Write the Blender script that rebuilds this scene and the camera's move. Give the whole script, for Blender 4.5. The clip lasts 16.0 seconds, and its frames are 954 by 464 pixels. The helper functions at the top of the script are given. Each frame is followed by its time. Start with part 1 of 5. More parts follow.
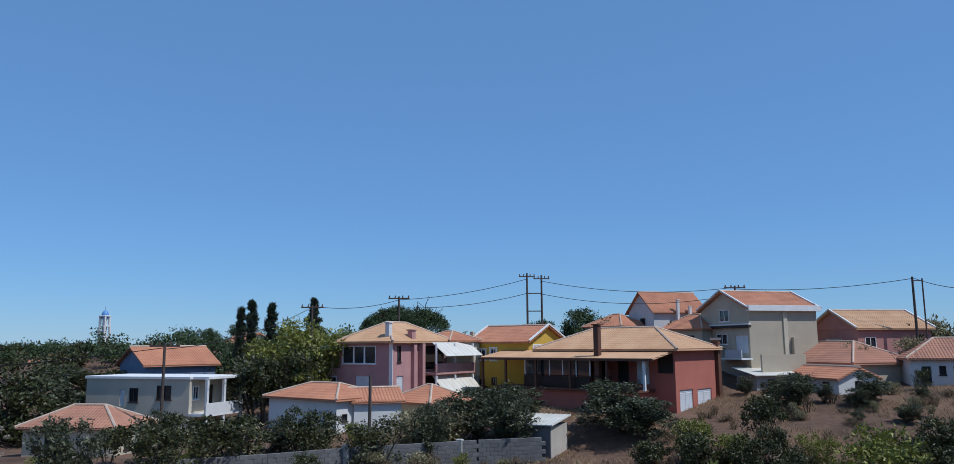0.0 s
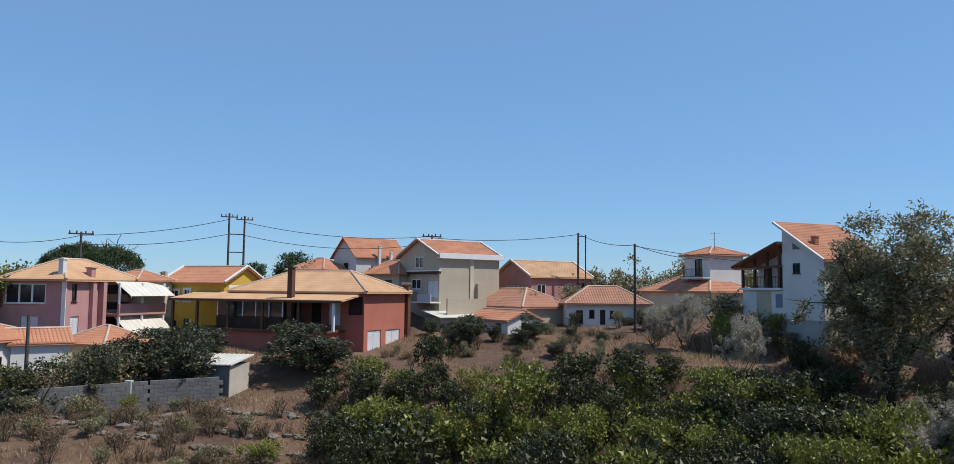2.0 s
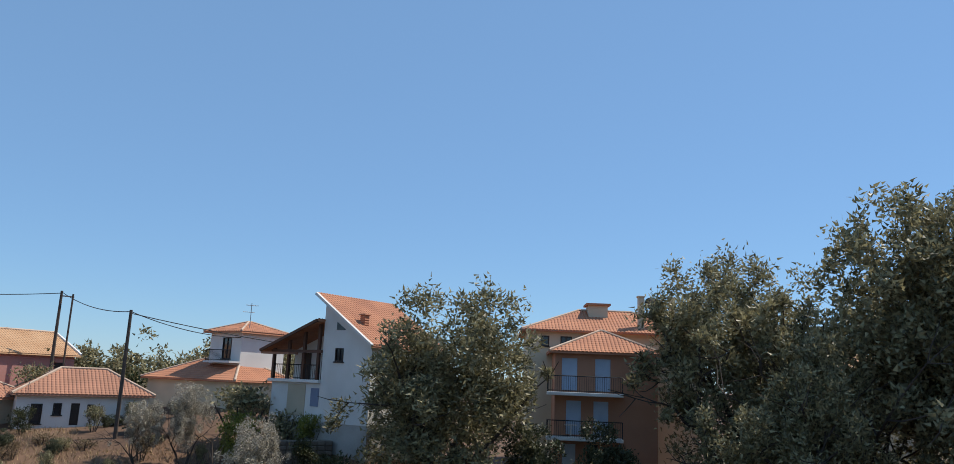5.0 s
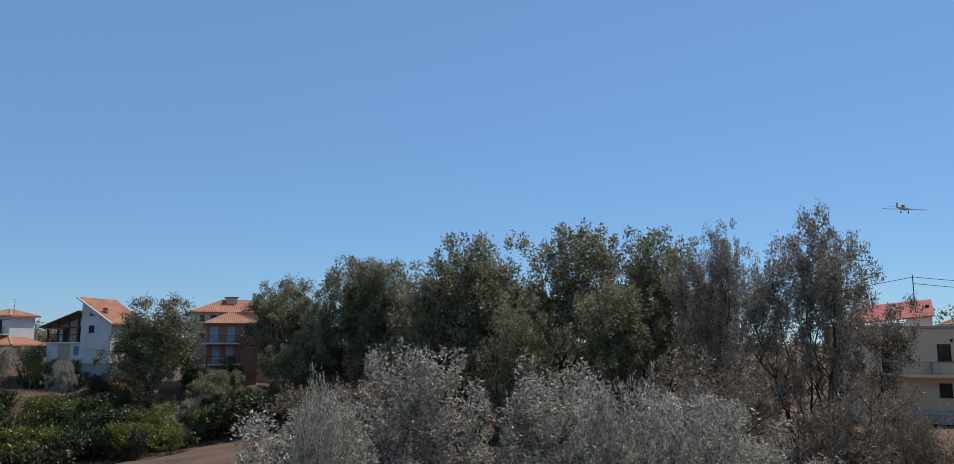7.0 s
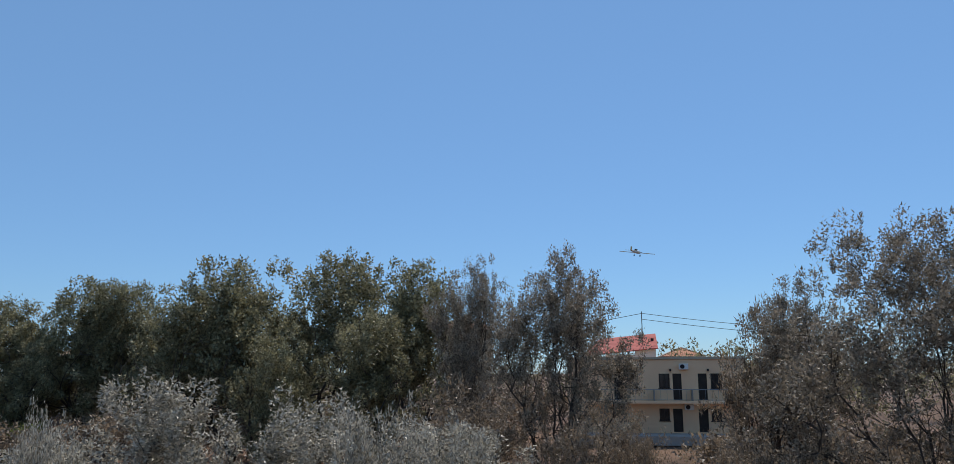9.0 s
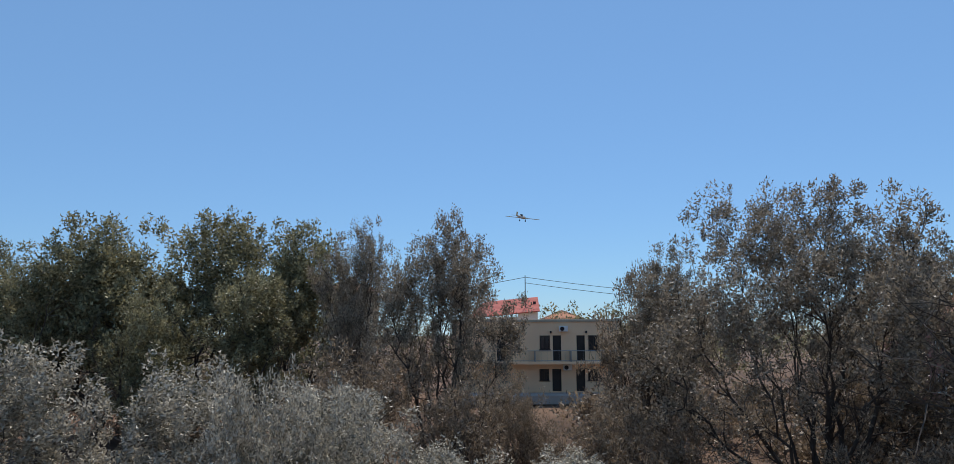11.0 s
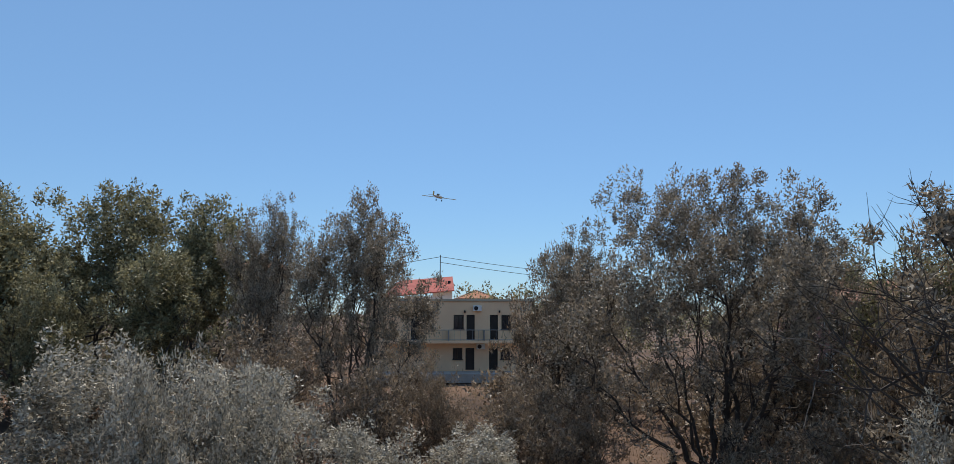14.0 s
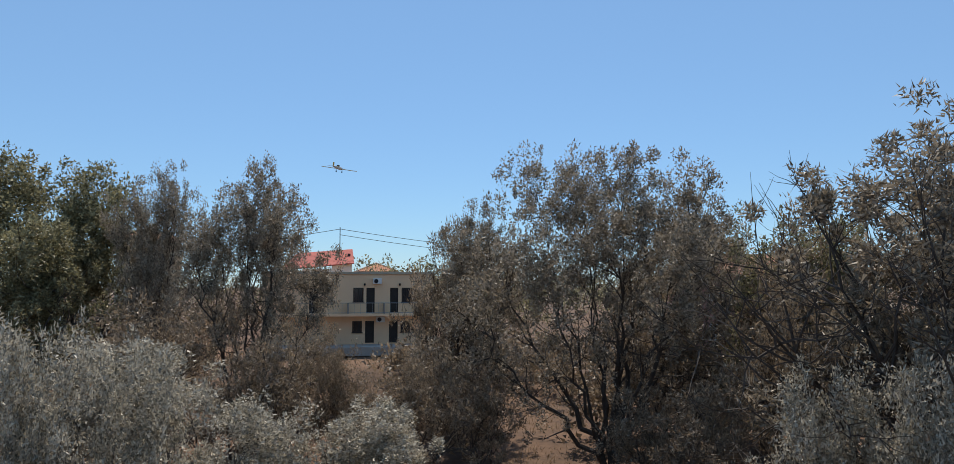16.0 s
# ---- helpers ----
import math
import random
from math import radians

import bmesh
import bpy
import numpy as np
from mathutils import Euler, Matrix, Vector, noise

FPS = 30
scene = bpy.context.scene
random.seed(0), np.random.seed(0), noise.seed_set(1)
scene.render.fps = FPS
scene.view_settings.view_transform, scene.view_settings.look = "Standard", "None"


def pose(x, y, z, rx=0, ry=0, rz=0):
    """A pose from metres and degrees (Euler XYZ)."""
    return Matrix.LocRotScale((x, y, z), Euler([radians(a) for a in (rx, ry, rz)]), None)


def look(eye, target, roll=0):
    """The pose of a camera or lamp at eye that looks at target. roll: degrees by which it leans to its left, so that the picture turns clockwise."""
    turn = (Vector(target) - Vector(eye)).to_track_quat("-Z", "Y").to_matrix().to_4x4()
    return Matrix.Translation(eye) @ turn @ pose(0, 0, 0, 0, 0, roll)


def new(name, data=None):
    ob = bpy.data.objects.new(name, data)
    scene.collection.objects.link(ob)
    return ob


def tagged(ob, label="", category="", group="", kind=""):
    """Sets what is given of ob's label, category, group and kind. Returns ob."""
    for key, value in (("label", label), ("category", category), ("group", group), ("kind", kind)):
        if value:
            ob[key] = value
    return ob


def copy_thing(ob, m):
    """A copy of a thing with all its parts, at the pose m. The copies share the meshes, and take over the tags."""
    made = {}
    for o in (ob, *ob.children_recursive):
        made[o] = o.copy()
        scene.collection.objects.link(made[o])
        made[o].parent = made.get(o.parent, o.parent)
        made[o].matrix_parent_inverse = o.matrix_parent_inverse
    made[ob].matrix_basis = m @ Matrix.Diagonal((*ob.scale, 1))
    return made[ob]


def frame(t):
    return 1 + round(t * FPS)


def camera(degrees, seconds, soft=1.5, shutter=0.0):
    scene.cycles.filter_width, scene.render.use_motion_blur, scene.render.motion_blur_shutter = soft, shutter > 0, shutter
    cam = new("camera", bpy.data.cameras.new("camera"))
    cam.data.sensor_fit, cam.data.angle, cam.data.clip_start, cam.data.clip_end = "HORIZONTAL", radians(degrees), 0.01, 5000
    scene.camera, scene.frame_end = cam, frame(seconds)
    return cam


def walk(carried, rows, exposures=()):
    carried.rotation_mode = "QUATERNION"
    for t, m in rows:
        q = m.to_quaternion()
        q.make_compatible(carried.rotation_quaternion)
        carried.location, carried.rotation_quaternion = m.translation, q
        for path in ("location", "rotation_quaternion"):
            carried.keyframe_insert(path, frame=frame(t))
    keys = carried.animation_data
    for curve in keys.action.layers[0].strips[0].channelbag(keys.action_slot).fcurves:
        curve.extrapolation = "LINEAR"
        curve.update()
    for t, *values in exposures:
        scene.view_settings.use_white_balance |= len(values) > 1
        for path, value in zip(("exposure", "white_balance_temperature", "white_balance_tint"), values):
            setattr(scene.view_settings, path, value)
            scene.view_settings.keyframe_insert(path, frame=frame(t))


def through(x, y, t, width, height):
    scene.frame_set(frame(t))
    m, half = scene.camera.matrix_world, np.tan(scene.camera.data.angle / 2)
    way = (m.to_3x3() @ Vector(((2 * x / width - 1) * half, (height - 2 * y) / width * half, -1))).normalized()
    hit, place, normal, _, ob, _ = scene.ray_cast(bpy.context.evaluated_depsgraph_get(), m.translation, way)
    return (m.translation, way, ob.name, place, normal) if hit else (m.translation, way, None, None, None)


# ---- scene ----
cam = camera(64.192, 16.0, soft=0.6)
# seconds, eye x, y, z, bearing, tilt up, lean
PATH = [
    (0.0, -3.28, 1.59, 12.20, -18.85, 8.39, 0.38),
    (0.5, -0.13, -0.32, 12.07, -13.25, 6.35, 0.38),
    (1.0, 1.05, -0.04, 12.14, -7.96, 4.65, -0.04),
    (1.5, 0.05, 0.03, 11.92, -4.56, 4.47, -0.41),
    (2.0, 0.08, 0.82, 11.98, 0.72, 4.37, -0.59),
    (2.5, -5.93, 1.94, 11.77, 17.32, 4.94, -0.82),
    (3.0, -2.92, 14.68, 12.14, 23.11, 5.55, -0.23),
    (3.2, -2.51, 15.68, 12.22, 22.47, 5.90, -0.47),
    (5.3, 8.34, 14.86, 12.61, 36.18, 14.09, -2.50),
    (5.5, 7.43, 13.67, 12.60, 40.13, 16.56, -1.61),
    (5.7, 3.85, 8.53, 12.54, 42.32, 16.33, -0.42),
    (6.0, -2.86, -1.06, 12.43, 43.53, 13.54, 1.15),
    (6.2, -7.15, -7.37, 12.36, 43.12, 12.02, 1.31),
    (6.5, -13.75, -16.59, 12.25, 43.46, 9.88, 0.94),
    (6.75, -19.59, -22.71, 12.17, 49.66, 8.78, 0.47),
    (7.0, -22.81, -25.87, 12.13, 56.57, 8.35, 0.08),
    (7.5, -22.81, -25.87, 12.13, 62.26, 10.05, 0.47),
    (8.0, -22.81, -25.87, 12.13, 69.96, 10.25, 1.38),
    (8.5, -22.81, -25.87, 12.13, 70.95, 10.80, 0.38),
    (9.0, -22.81, -25.87, 12.13, 74.26, 10.51, 0.18),
    (9.5, -22.81, -25.87, 12.13, 78.90, 9.66, 0.70),
    (10.0, -22.81, -25.87, 12.13, 82.12, 8.22, 0.49),
    (10.2, -22.81, -25.87, 12.13, 83.00, 7.66, 0.43),
    (12.3, -22.81, -25.87, 12.13, 82.40, 7.77, -0.05),
    (12.5, -22.81, -25.87, 12.13, 83.23, 7.66, 0.16),
    (13.0, -22.81, -25.87, 12.13, 84.46, 6.65, -0.11),
    (13.5, -22.81, -25.87, 12.13, 86.13, 6.09, -0.01),
    (14.0, -22.81, -25.87, 12.13, 89.17, 6.14, -0.08),
    (14.5, -22.81, -25.87, 12.13, 90.61, 5.73, 0.71),
    (15.0, -22.81, -25.87, 12.13, 90.22, 4.50, 0.20),
    (15.5, -22.81, -25.87, 12.13, 91.89, 4.16, -0.06),
    (16.0, -22.81, -25.87, 12.13, 96.64, 4.12, -0.03),
]


def aimed(x, y, z, bearing, tilt, lean):
    b, e = radians(bearing), radians(tilt)
    way = Vector((math.sin(b) * math.cos(e), math.cos(b) * math.cos(e), math.sin(e)))
    return look((x, y, z), Vector((x, y, z)) + way, -lean)


walk(cam, [(t, aimed(*row)) for t, *row in PATH], exposures=[(0.0, -0.33, 5650, 10), (1.0, -0.08, 6150, 10), (2.5, 0.03, 6450, 10), (5.5, 0.1, 6800, 10), (6.2, -0.15, 6400, 10), (7.0, -0.2, 6350, 10), (9.0, -0.12, 6450, 10), (12.5, -0.06, 6550, 10), (14.5, 0.02, 6800, 10), (16.0, 0.1, 7000, 10)])

# ---- light: clear midday sky, sun high over the olive grove ----
SUN_BEARING, SUN_HEIGHT = 98.0, 57.0
world = bpy.data.worlds.new("world")
scene.world = world
world.use_nodes = True
wn = world.node_tree
sky = wn.nodes.new("ShaderNodeTexSky")
sky.sky_type = "NISHITA"
sky.sun_disc = False
sky.sun_elevation, sky.sun_rotation = radians(SUN_HEIGHT), radians(SUN_BEARING)
sky.air_density, sky.dust_density, sky.ozone_density = 1.0, 0.0, 5.0
tint = wn.nodes.new("ShaderNodeMix")
tint.data_type, tint.blend_type = "RGBA", "MULTIPLY"
tint.inputs["Factor"].default_value = 1.0
tint.inputs["B"].default_value = (0.74, 0.94, 1.12, 1)
wn.links.new(sky.outputs["Color"], tint.inputs["A"])
# a constant blue mixed into the sky evens it from horizon to zenith
flat_blue = wn.nodes.new("ShaderNodeMix")
flat_blue.data_type = "RGBA"
flat_blue.inputs["Factor"].default_value = 0.55
flat_blue.inputs["B"].default_value = (1.62, 2.98, 4.85, 1)
wn.links.new(tint.outputs["Result"], flat_blue.inputs["A"])
wn.links.new(flat_blue.outputs["Result"], wn.nodes["Background"].inputs["Color"])
wn.nodes["Background"].inputs["Strength"].default_value = 0.13
sun = new("sun", bpy.data.lights.new("sun", "SUN"))
sun.data.energy, sun.data.angle, sun.data.color = 4.4, radians(0.53), (1.0, 0.95, 0.87)
sb, se = radians(SUN_BEARING), radians(SUN_HEIGHT)
sun.matrix_world = look(Vector((math.sin(sb) * math.cos(se), math.cos(sb) * math.cos(se), math.sin(se))) * 200, (0, 0, 0))


# ---- materials ----
def mat(name, c1, c2=None, rough=0.8, scale=1.5, fine=18.0, bump=0.15, metal=0.0, island=0.0, obrand=0.0, spec=0.4, through=0.0):
    """Two colours mixed by coarse and fine noise, with relief; island and obrand vary the value piece by piece."""
    m = bpy.data.materials.new(name)
    m.use_nodes = True
    nt = m.node_tree
    p = nt.nodes["Principled BSDF"]
    c2 = c2 or tuple(v * 0.75 for v in c1)
    co = nt.nodes.new("ShaderNodeTexCoord")
    n1 = nt.nodes.new("ShaderNodeTexNoise")
    n1.inputs["Scale"].default_value, n1.inputs["Detail"].default_value = scale, 6
    n2 = nt.nodes.new("ShaderNodeTexNoise")
    n2.inputs["Scale"].default_value, n2.inputs["Detail"].default_value = fine, 3
    nt.links.new(co.outputs["Object"], n1.inputs["Vector"])
    nt.links.new(co.outputs["Object"], n2.inputs["Vector"])
    add = nt.nodes.new("ShaderNodeMath")
    add.operation = "MULTIPLY_ADD"
    nt.links.new(n2.outputs["Fac"], add.inputs[0])
    add.inputs[1].default_value = 0.5
    nt.links.new(n1.outputs["Fac"], add.inputs[2])
    rg = nt.nodes.new("ShaderNodeMapRange")
    rg.inputs["From Min"].default_value, rg.inputs["From Max"].default_value = 0.55, 0.98
    nt.links.new(add.outputs[0], rg.inputs["Value"])
    fac = rg.outputs["Result"]
    if island or obrand:
        if island:
            src = nt.nodes.new("ShaderNodeNewGeometry").outputs["Random Per Island"]
        else:
            src = nt.nodes.new("ShaderNodeObjectInfo").outputs["Random"]
        mx = nt.nodes.new("ShaderNodeMix")
        mx.inputs["Factor"].default_value = island or obrand
        nt.links.new(fac, mx.inputs["A"])
        nt.links.new(src, mx.inputs["B"])
        fac = mx.outputs["Result"]
    mix = nt.nodes.new("ShaderNodeMix")
    mix.data_type = "RGBA"
    mix.inputs["A"].default_value, mix.inputs["B"].default_value = (*c1, 1), (*c2, 1)
    nt.links.new(fac, mix.inputs["Factor"])
    nt.links.new(mix.outputs["Result"], p.inputs["Base Color"])
    p.inputs["Roughness"].default_value, p.inputs["Metallic"].default_value = rough, metal
    p.inputs["Specular IOR Level"].default_value = spec
    if bump:
        b = nt.nodes.new("ShaderNodeBump")
        b.inputs["Strength"].default_value, b.inputs["Distance"].default_value = bump, 0.05
        nt.links.new(add.outputs[0], b.inputs["Height"])
        nt.links.new(b.outputs["Normal"], p.inputs["Normal"])
    if through:
        tr = nt.nodes.new("ShaderNodeBsdfTranslucent")
        nt.links.new(mix.outputs["Result"], tr.inputs["Color"])
        ms = nt.nodes.new("ShaderNodeMixShader")
        ms.inputs["Fac"].default_value = through
        nt.links.new(p.outputs["BSDF"], ms.inputs[1])
        nt.links.new(tr.outputs["BSDF"], ms.inputs[2])
        nt.links.new(ms.outputs["Shader"], nt.nodes["Material Output"].inputs["Surface"])
    return m


def tile_mat(name, c1, c2):
    """Clay roof tiles: courses across the slope, with patchy weathering."""
    m = mat(name, c1, c2, 0.85, 0.6, 9.0, 0.2)
    nt = m.node_tree
    co = nt.nodes.new("ShaderNodeTexCoord")
    sep = nt.nodes.new("ShaderNodeSeparateXYZ")
    nt.links.new(co.outputs["Object"], sep.inputs[0])
    saw = nt.nodes.new("ShaderNodeMath")
    saw.operation = "PINGPONG"
    nt.links.new(sep.outputs["Z"], saw.inputs[0])
    saw.inputs[1].default_value = 0.075
    b = nt.nodes.new("ShaderNodeBump")
    b.inputs["Strength"].default_value, b.inputs["Distance"].default_value = 0.6, 0.6
    nt.links.new(saw.outputs[0], b.inputs["Height"])
    p = nt.nodes["Principled BSDF"]
    old = p.inputs["Normal"].links[0].from_node
    nt.links.new(b.outputs["Normal"], old.inputs["Normal"])
    return m


TILE = tile_mat("tile_orange", (0.50, 0.22, 0.12), (0.36, 0.15, 0.085))
TILE_PALE = tile_mat("tile_sandy", (0.56, 0.34, 0.19), (0.45, 0.25, 0.13))
TILE_BROWN = tile_mat("tile_brown", (0.42, 0.20, 0.125), (0.29, 0.14, 0.09))
TILE_RED = tile_mat("tile_red", (0.45, 0.10, 0.075), (0.34, 0.075, 0.06))
RIDGE = mat("ridge_mortar", (0.55, 0.42, 0.32), (0.42, 0.30, 0.22))
PINK = mat("pink_render", (0.48, 0.265, 0.245), (0.4, 0.215, 0.2), 0.9, 0.8)
ROSE = mat("rose_render", (0.47, 0.23, 0.195), (0.38, 0.185, 0.16), 0.9, 0.7)
RED = mat("red_render", (0.45, 0.15, 0.105), (0.37, 0.12, 0.085), 0.9, 0.6)
YELLOW = mat("yellow_render", (0.56, 0.37, 0.055), (0.49, 0.32, 0.05), 0.9, 0.7)
BEIGE = mat("beige_render", (0.49, 0.42, 0.31), (0.42, 0.36, 0.27), 0.9, 0.7)
BROWN = mat("brown_trim", (0.13, 0.06, 0.035), (0.09, 0.04, 0.025), 0.7)
WHITE = mat("white_render", (0.70, 0.69, 0.66), (0.58, 0.57, 0.54), 0.9, 0.5)
GREYW = mat("grey_white_render", (0.56, 0.56, 0.56), (0.46, 0.46, 0.46), 0.9, 0.5)
MOTEL = mat("peach_beige_render", (0.92, 0.62, 0.38), (0.84, 0.56, 0.35), 0.9, 0.5)
CREAM = mat("cream_render", (0.62, 0.55, 0.41), (0.52, 0.46, 0.34), 0.9, 0.5)
PALE = mat("pale_cream_render", (0.56, 0.5, 0.39), (0.46, 0.41, 0.32), 0.9, 0.5)
ORANGE = mat("orange_render", (0.50, 0.25, 0.155), (0.42, 0.21, 0.13), 0.9, 0.6)
BLUEWALL = mat("blue_grey_render", (0.20, 0.24, 0.33), (0.16, 0.19, 0.27), 0.9, 0.6)
TRIM = mat("white_trim", (0.78, 0.77, 0.74), (0.68, 0.67, 0.64), 0.7)
GLASS = mat("dark_glass", (0.02, 0.024, 0.03), (0.03, 0.034, 0.04), 0.06, 2.0, 9.0, 0.0, spec=0.6)
# wood of doors and frames; also painted shade in openings and veranda
DARK = mat("dark_wood_and_shade", (0.035, 0.025, 0.02), (0.02, 0.015, 0.012), 0.6)
SHUT = mat("white_shutter", (0.70, 0.71, 0.72), (0.60, 0.61, 0.63), 0.6)
BLUESH = mat("pale_blue_shutter", (0.50, 0.60, 0.72), (0.42, 0.52, 0.65), 0.6)
IRON = mat("black_iron", (0.02, 0.02, 0.025), (0.035, 0.03, 0.03), 0.5, metal=0.6)
AWNING = mat("striped_awning", (0.64, 0.62, 0.57), (0.54, 0.51, 0.45), 0.8, 1.0)
POLEWOOD = mat("pole_wood", (0.10, 0.075, 0.06), (0.055, 0.045, 0.04), 0.9, 3.0)
STEEL = mat("galvanised_steel", (0.35, 0.36, 0.37), (0.25, 0.26, 0.27), 0.45, metal=0.8)
# block in two tones: shade put into the dark one, sun into the pale
BLOCK = mat("shaded_grey_block", (0.19, 0.185, 0.18), (0.09, 0.087, 0.088), 0.95, 0.9, obrand=0.4)
BLOCK_LIT = mat("sunlit_pale_block", (0.50, 0.45, 0.38), (0.40, 0.36, 0.30), 0.95, 0.9)
TIN = mat("weathered_tin", (0.62, 0.60, 0.53), (0.50, 0.47, 0.40), 0.6, 1.0)
CONCRETE = mat("concrete", (0.42, 0.40, 0.37), (0.33, 0.31, 0.28), 0.95, 0.8)
STONE = mat("dry_stone", (0.2, 0.165, 0.13), (0.11, 0.09, 0.072), 0.95, 1.2, obrand=0.5)
BARK = mat("olive_bark", (0.085, 0.066, 0.052), (0.045, 0.036, 0.03), 0.95, 4.0, 25.0, 0.5)
LEAF_OLIVE = mat("olive_leaf", (0.07, 0.063, 0.031), (0.46, 0.41, 0.225), 0.52, 0.5, 6.0, 0.0, island=0.85, spec=0.4, through=0.3)
LEAF_SILVER = mat("silver_olive_leaf", (0.085, 0.076, 0.053), (0.70, 0.625, 0.495), 0.52, 0.5, 6.0, 0.0, island=0.85, spec=0.4, through=0.3)
LEAF_DUSTY = mat("dusty_olive_leaf", (0.08, 0.058, 0.039), (0.43, 0.325, 0.22), 0.52, 0.5, 6.0, 0.0, island=0.85, spec=0.4, through=0.3)
LEAF_GROVE = mat("grove_leaf", (0.07, 0.056, 0.037), (0.48, 0.39, 0.285), 0.52, 0.5, 6.0, 0.0, island=0.85, spec=0.4, through=0.3)
LEAF_GARDEN = mat("garden_leaf", (0.016, 0.021, 0.009), (0.12, 0.128, 0.064), 0.5, 0.5, 6.0, 0.0, island=0.9, spec=0.4, through=0.15)
LEAF_DARK = mat("citrus_leaf", (0.012, 0.017, 0.006), (0.088, 0.092, 0.026), 0.5, 0.6, 6.0, 0.0, island=0.75, spec=0.4, through=0.1)
LEAF_LIME = mat("lime_leaf", (0.07, 0.085, 0.013), (0.30, 0.30, 0.058), 0.5, 0.6, 6.0, 0.0, island=0.75, spec=0.4, through=0.2)
LEAF_CYP = mat("cypress_leaf", (0.014, 0.022, 0.012), (0.035, 0.048, 0.024), 0.7, 0.6, 6.0, 0.0, island=0.6, through=0.1)
LEAF_PINE = mat("pine_leaf", (0.030, 0.052, 0.018), (0.075, 0.105, 0.034), 0.6, 0.6, 6.0, 0.0, island=0.6, through=0.15)
GRASS = mat("dry_grass", (0.44, 0.32, 0.18), (0.22, 0.145, 0.08), 0.9, 0.4, 6.0, 0.0, island=0.9, through=0.15)
BRAMBLE = mat("dry_bramble", (0.22, 0.155, 0.085), (0.075, 0.055, 0.032), 0.9, 0.4, 6.0, 0.0, island=0.9, through=0.1)
SOIL = mat("dry_soil", (0.17, 0.098, 0.06), (0.065, 0.038, 0.025), 0.98, 0.22, 2.4, 0.9)
ROADM = mat("pale_road", (0.55, 0.51, 0.45), (0.44, 0.40, 0.35), 0.95, 0.6)
PAINT_Y = mat("yellow_paint", (0.55, 0.38, 0.06), (0.42, 0.28, 0.05), 0.4)
PAINT_W = mat("pale_paint", (0.6, 0.6, 0.58), (0.45, 0.45, 0.45), 0.4)
DOMEBLUE = mat("blue_dome_paint", (0.14, 0.30, 0.58), (0.11, 0.24, 0.48), 0.5)


# ---- mesh helpers ----
def part(name, bm, material, parent, label=""):
    me = bpy.data.meshes.new(name)
    if isinstance(bm, bmesh.types.BMesh):
        bm.normal_update()
        bm.to_mesh(me)
        bm.free()
    else:
        verts, faces = bm
        me.from_pydata(verts, [], faces)
    me.materials.append(material)
    ob = new(name, me)
    ob.parent = parent
    return tagged(ob, label)


def thing(name, label, category, at, rz=0.0, group="", kind=""):
    root = new(name)
    root.matrix_world = pose(*at, 0, 0, rz)
    return tagged(root, label, category, group, kind)


def lone(name, bm, material, label, category, at=(0, 0, 0), rz=0.0, group="", kind=""):
    ob = part(name, bm, material, None)
    ob.matrix_world = pose(*at, 0, 0, rz)
    return tagged(ob, label, category, group, kind)


def box(bm, x0, x1, y0, y1, z0, z1, bevel=0.0):
    vs = [bm.verts.new(p) for p in ((x0, y0, z0), (x1, y0, z0), (x1, y1, z0), (x0, y1, z0), (x0, y0, z1), (x1, y0, z1), (x1, y1, z1), (x0, y1, z1))]
    fs = [bm.faces.new([vs[i] for i in f]) for f in ((3, 2, 1, 0), (4, 5, 6, 7), (0, 1, 5, 4), (1, 2, 6, 5), (2, 3, 7, 6), (3, 0, 4, 7))]
    if bevel:
        es = list({e for f in fs for e in f.edges})
        bmesh.ops.bevel(bm, geom=es, offset=bevel, segments=1, affect="EDGES")
    return bm


def boxed(*a, bevel=0.0):
    return box(bmesh.new(), *a, bevel=bevel)


def tube(bm, a, b, r0, r1=None, n=6, capped=True):
    """A tapered round bar from a to b."""
    a, b = Vector(a), Vector(b)
    r1 = r0 if r1 is None else r1
    w = (b - a).normalized()
    u = w.orthogonal().normalized()
    v = w.cross(u)
    rings = []
    for p, r in ((a, r0), (b, r1)):
        rings.append([bm.verts.new(p + (u * math.cos(k * math.tau / n) + v * math.sin(k * math.tau / n)) * r) for k in range(n)])
    for k in range(n):
        bm.faces.new((rings[0][k], rings[0][(k + 1) % n], rings[1][(k + 1) % n], rings[1][k]))
    if capped:
        bm.faces.new(rings[0][::-1])
        bm.faces.new(rings[1])
    return bm


def prism(bm, poly, depth):
    """A flat polygon (points in space) thickened downwards by depth."""
    top = [bm.verts.new(p) for p in poly]
    low = [bm.verts.new((p[0], p[1], p[2] - depth)) for p in poly]
    bm.faces.new(top)
    bm.faces.new(low[::-1])
    for i in range(len(poly)):
        j = (i + 1) % len(poly)
        bm.faces.new((top[j], top[i], low[i], low[j]))


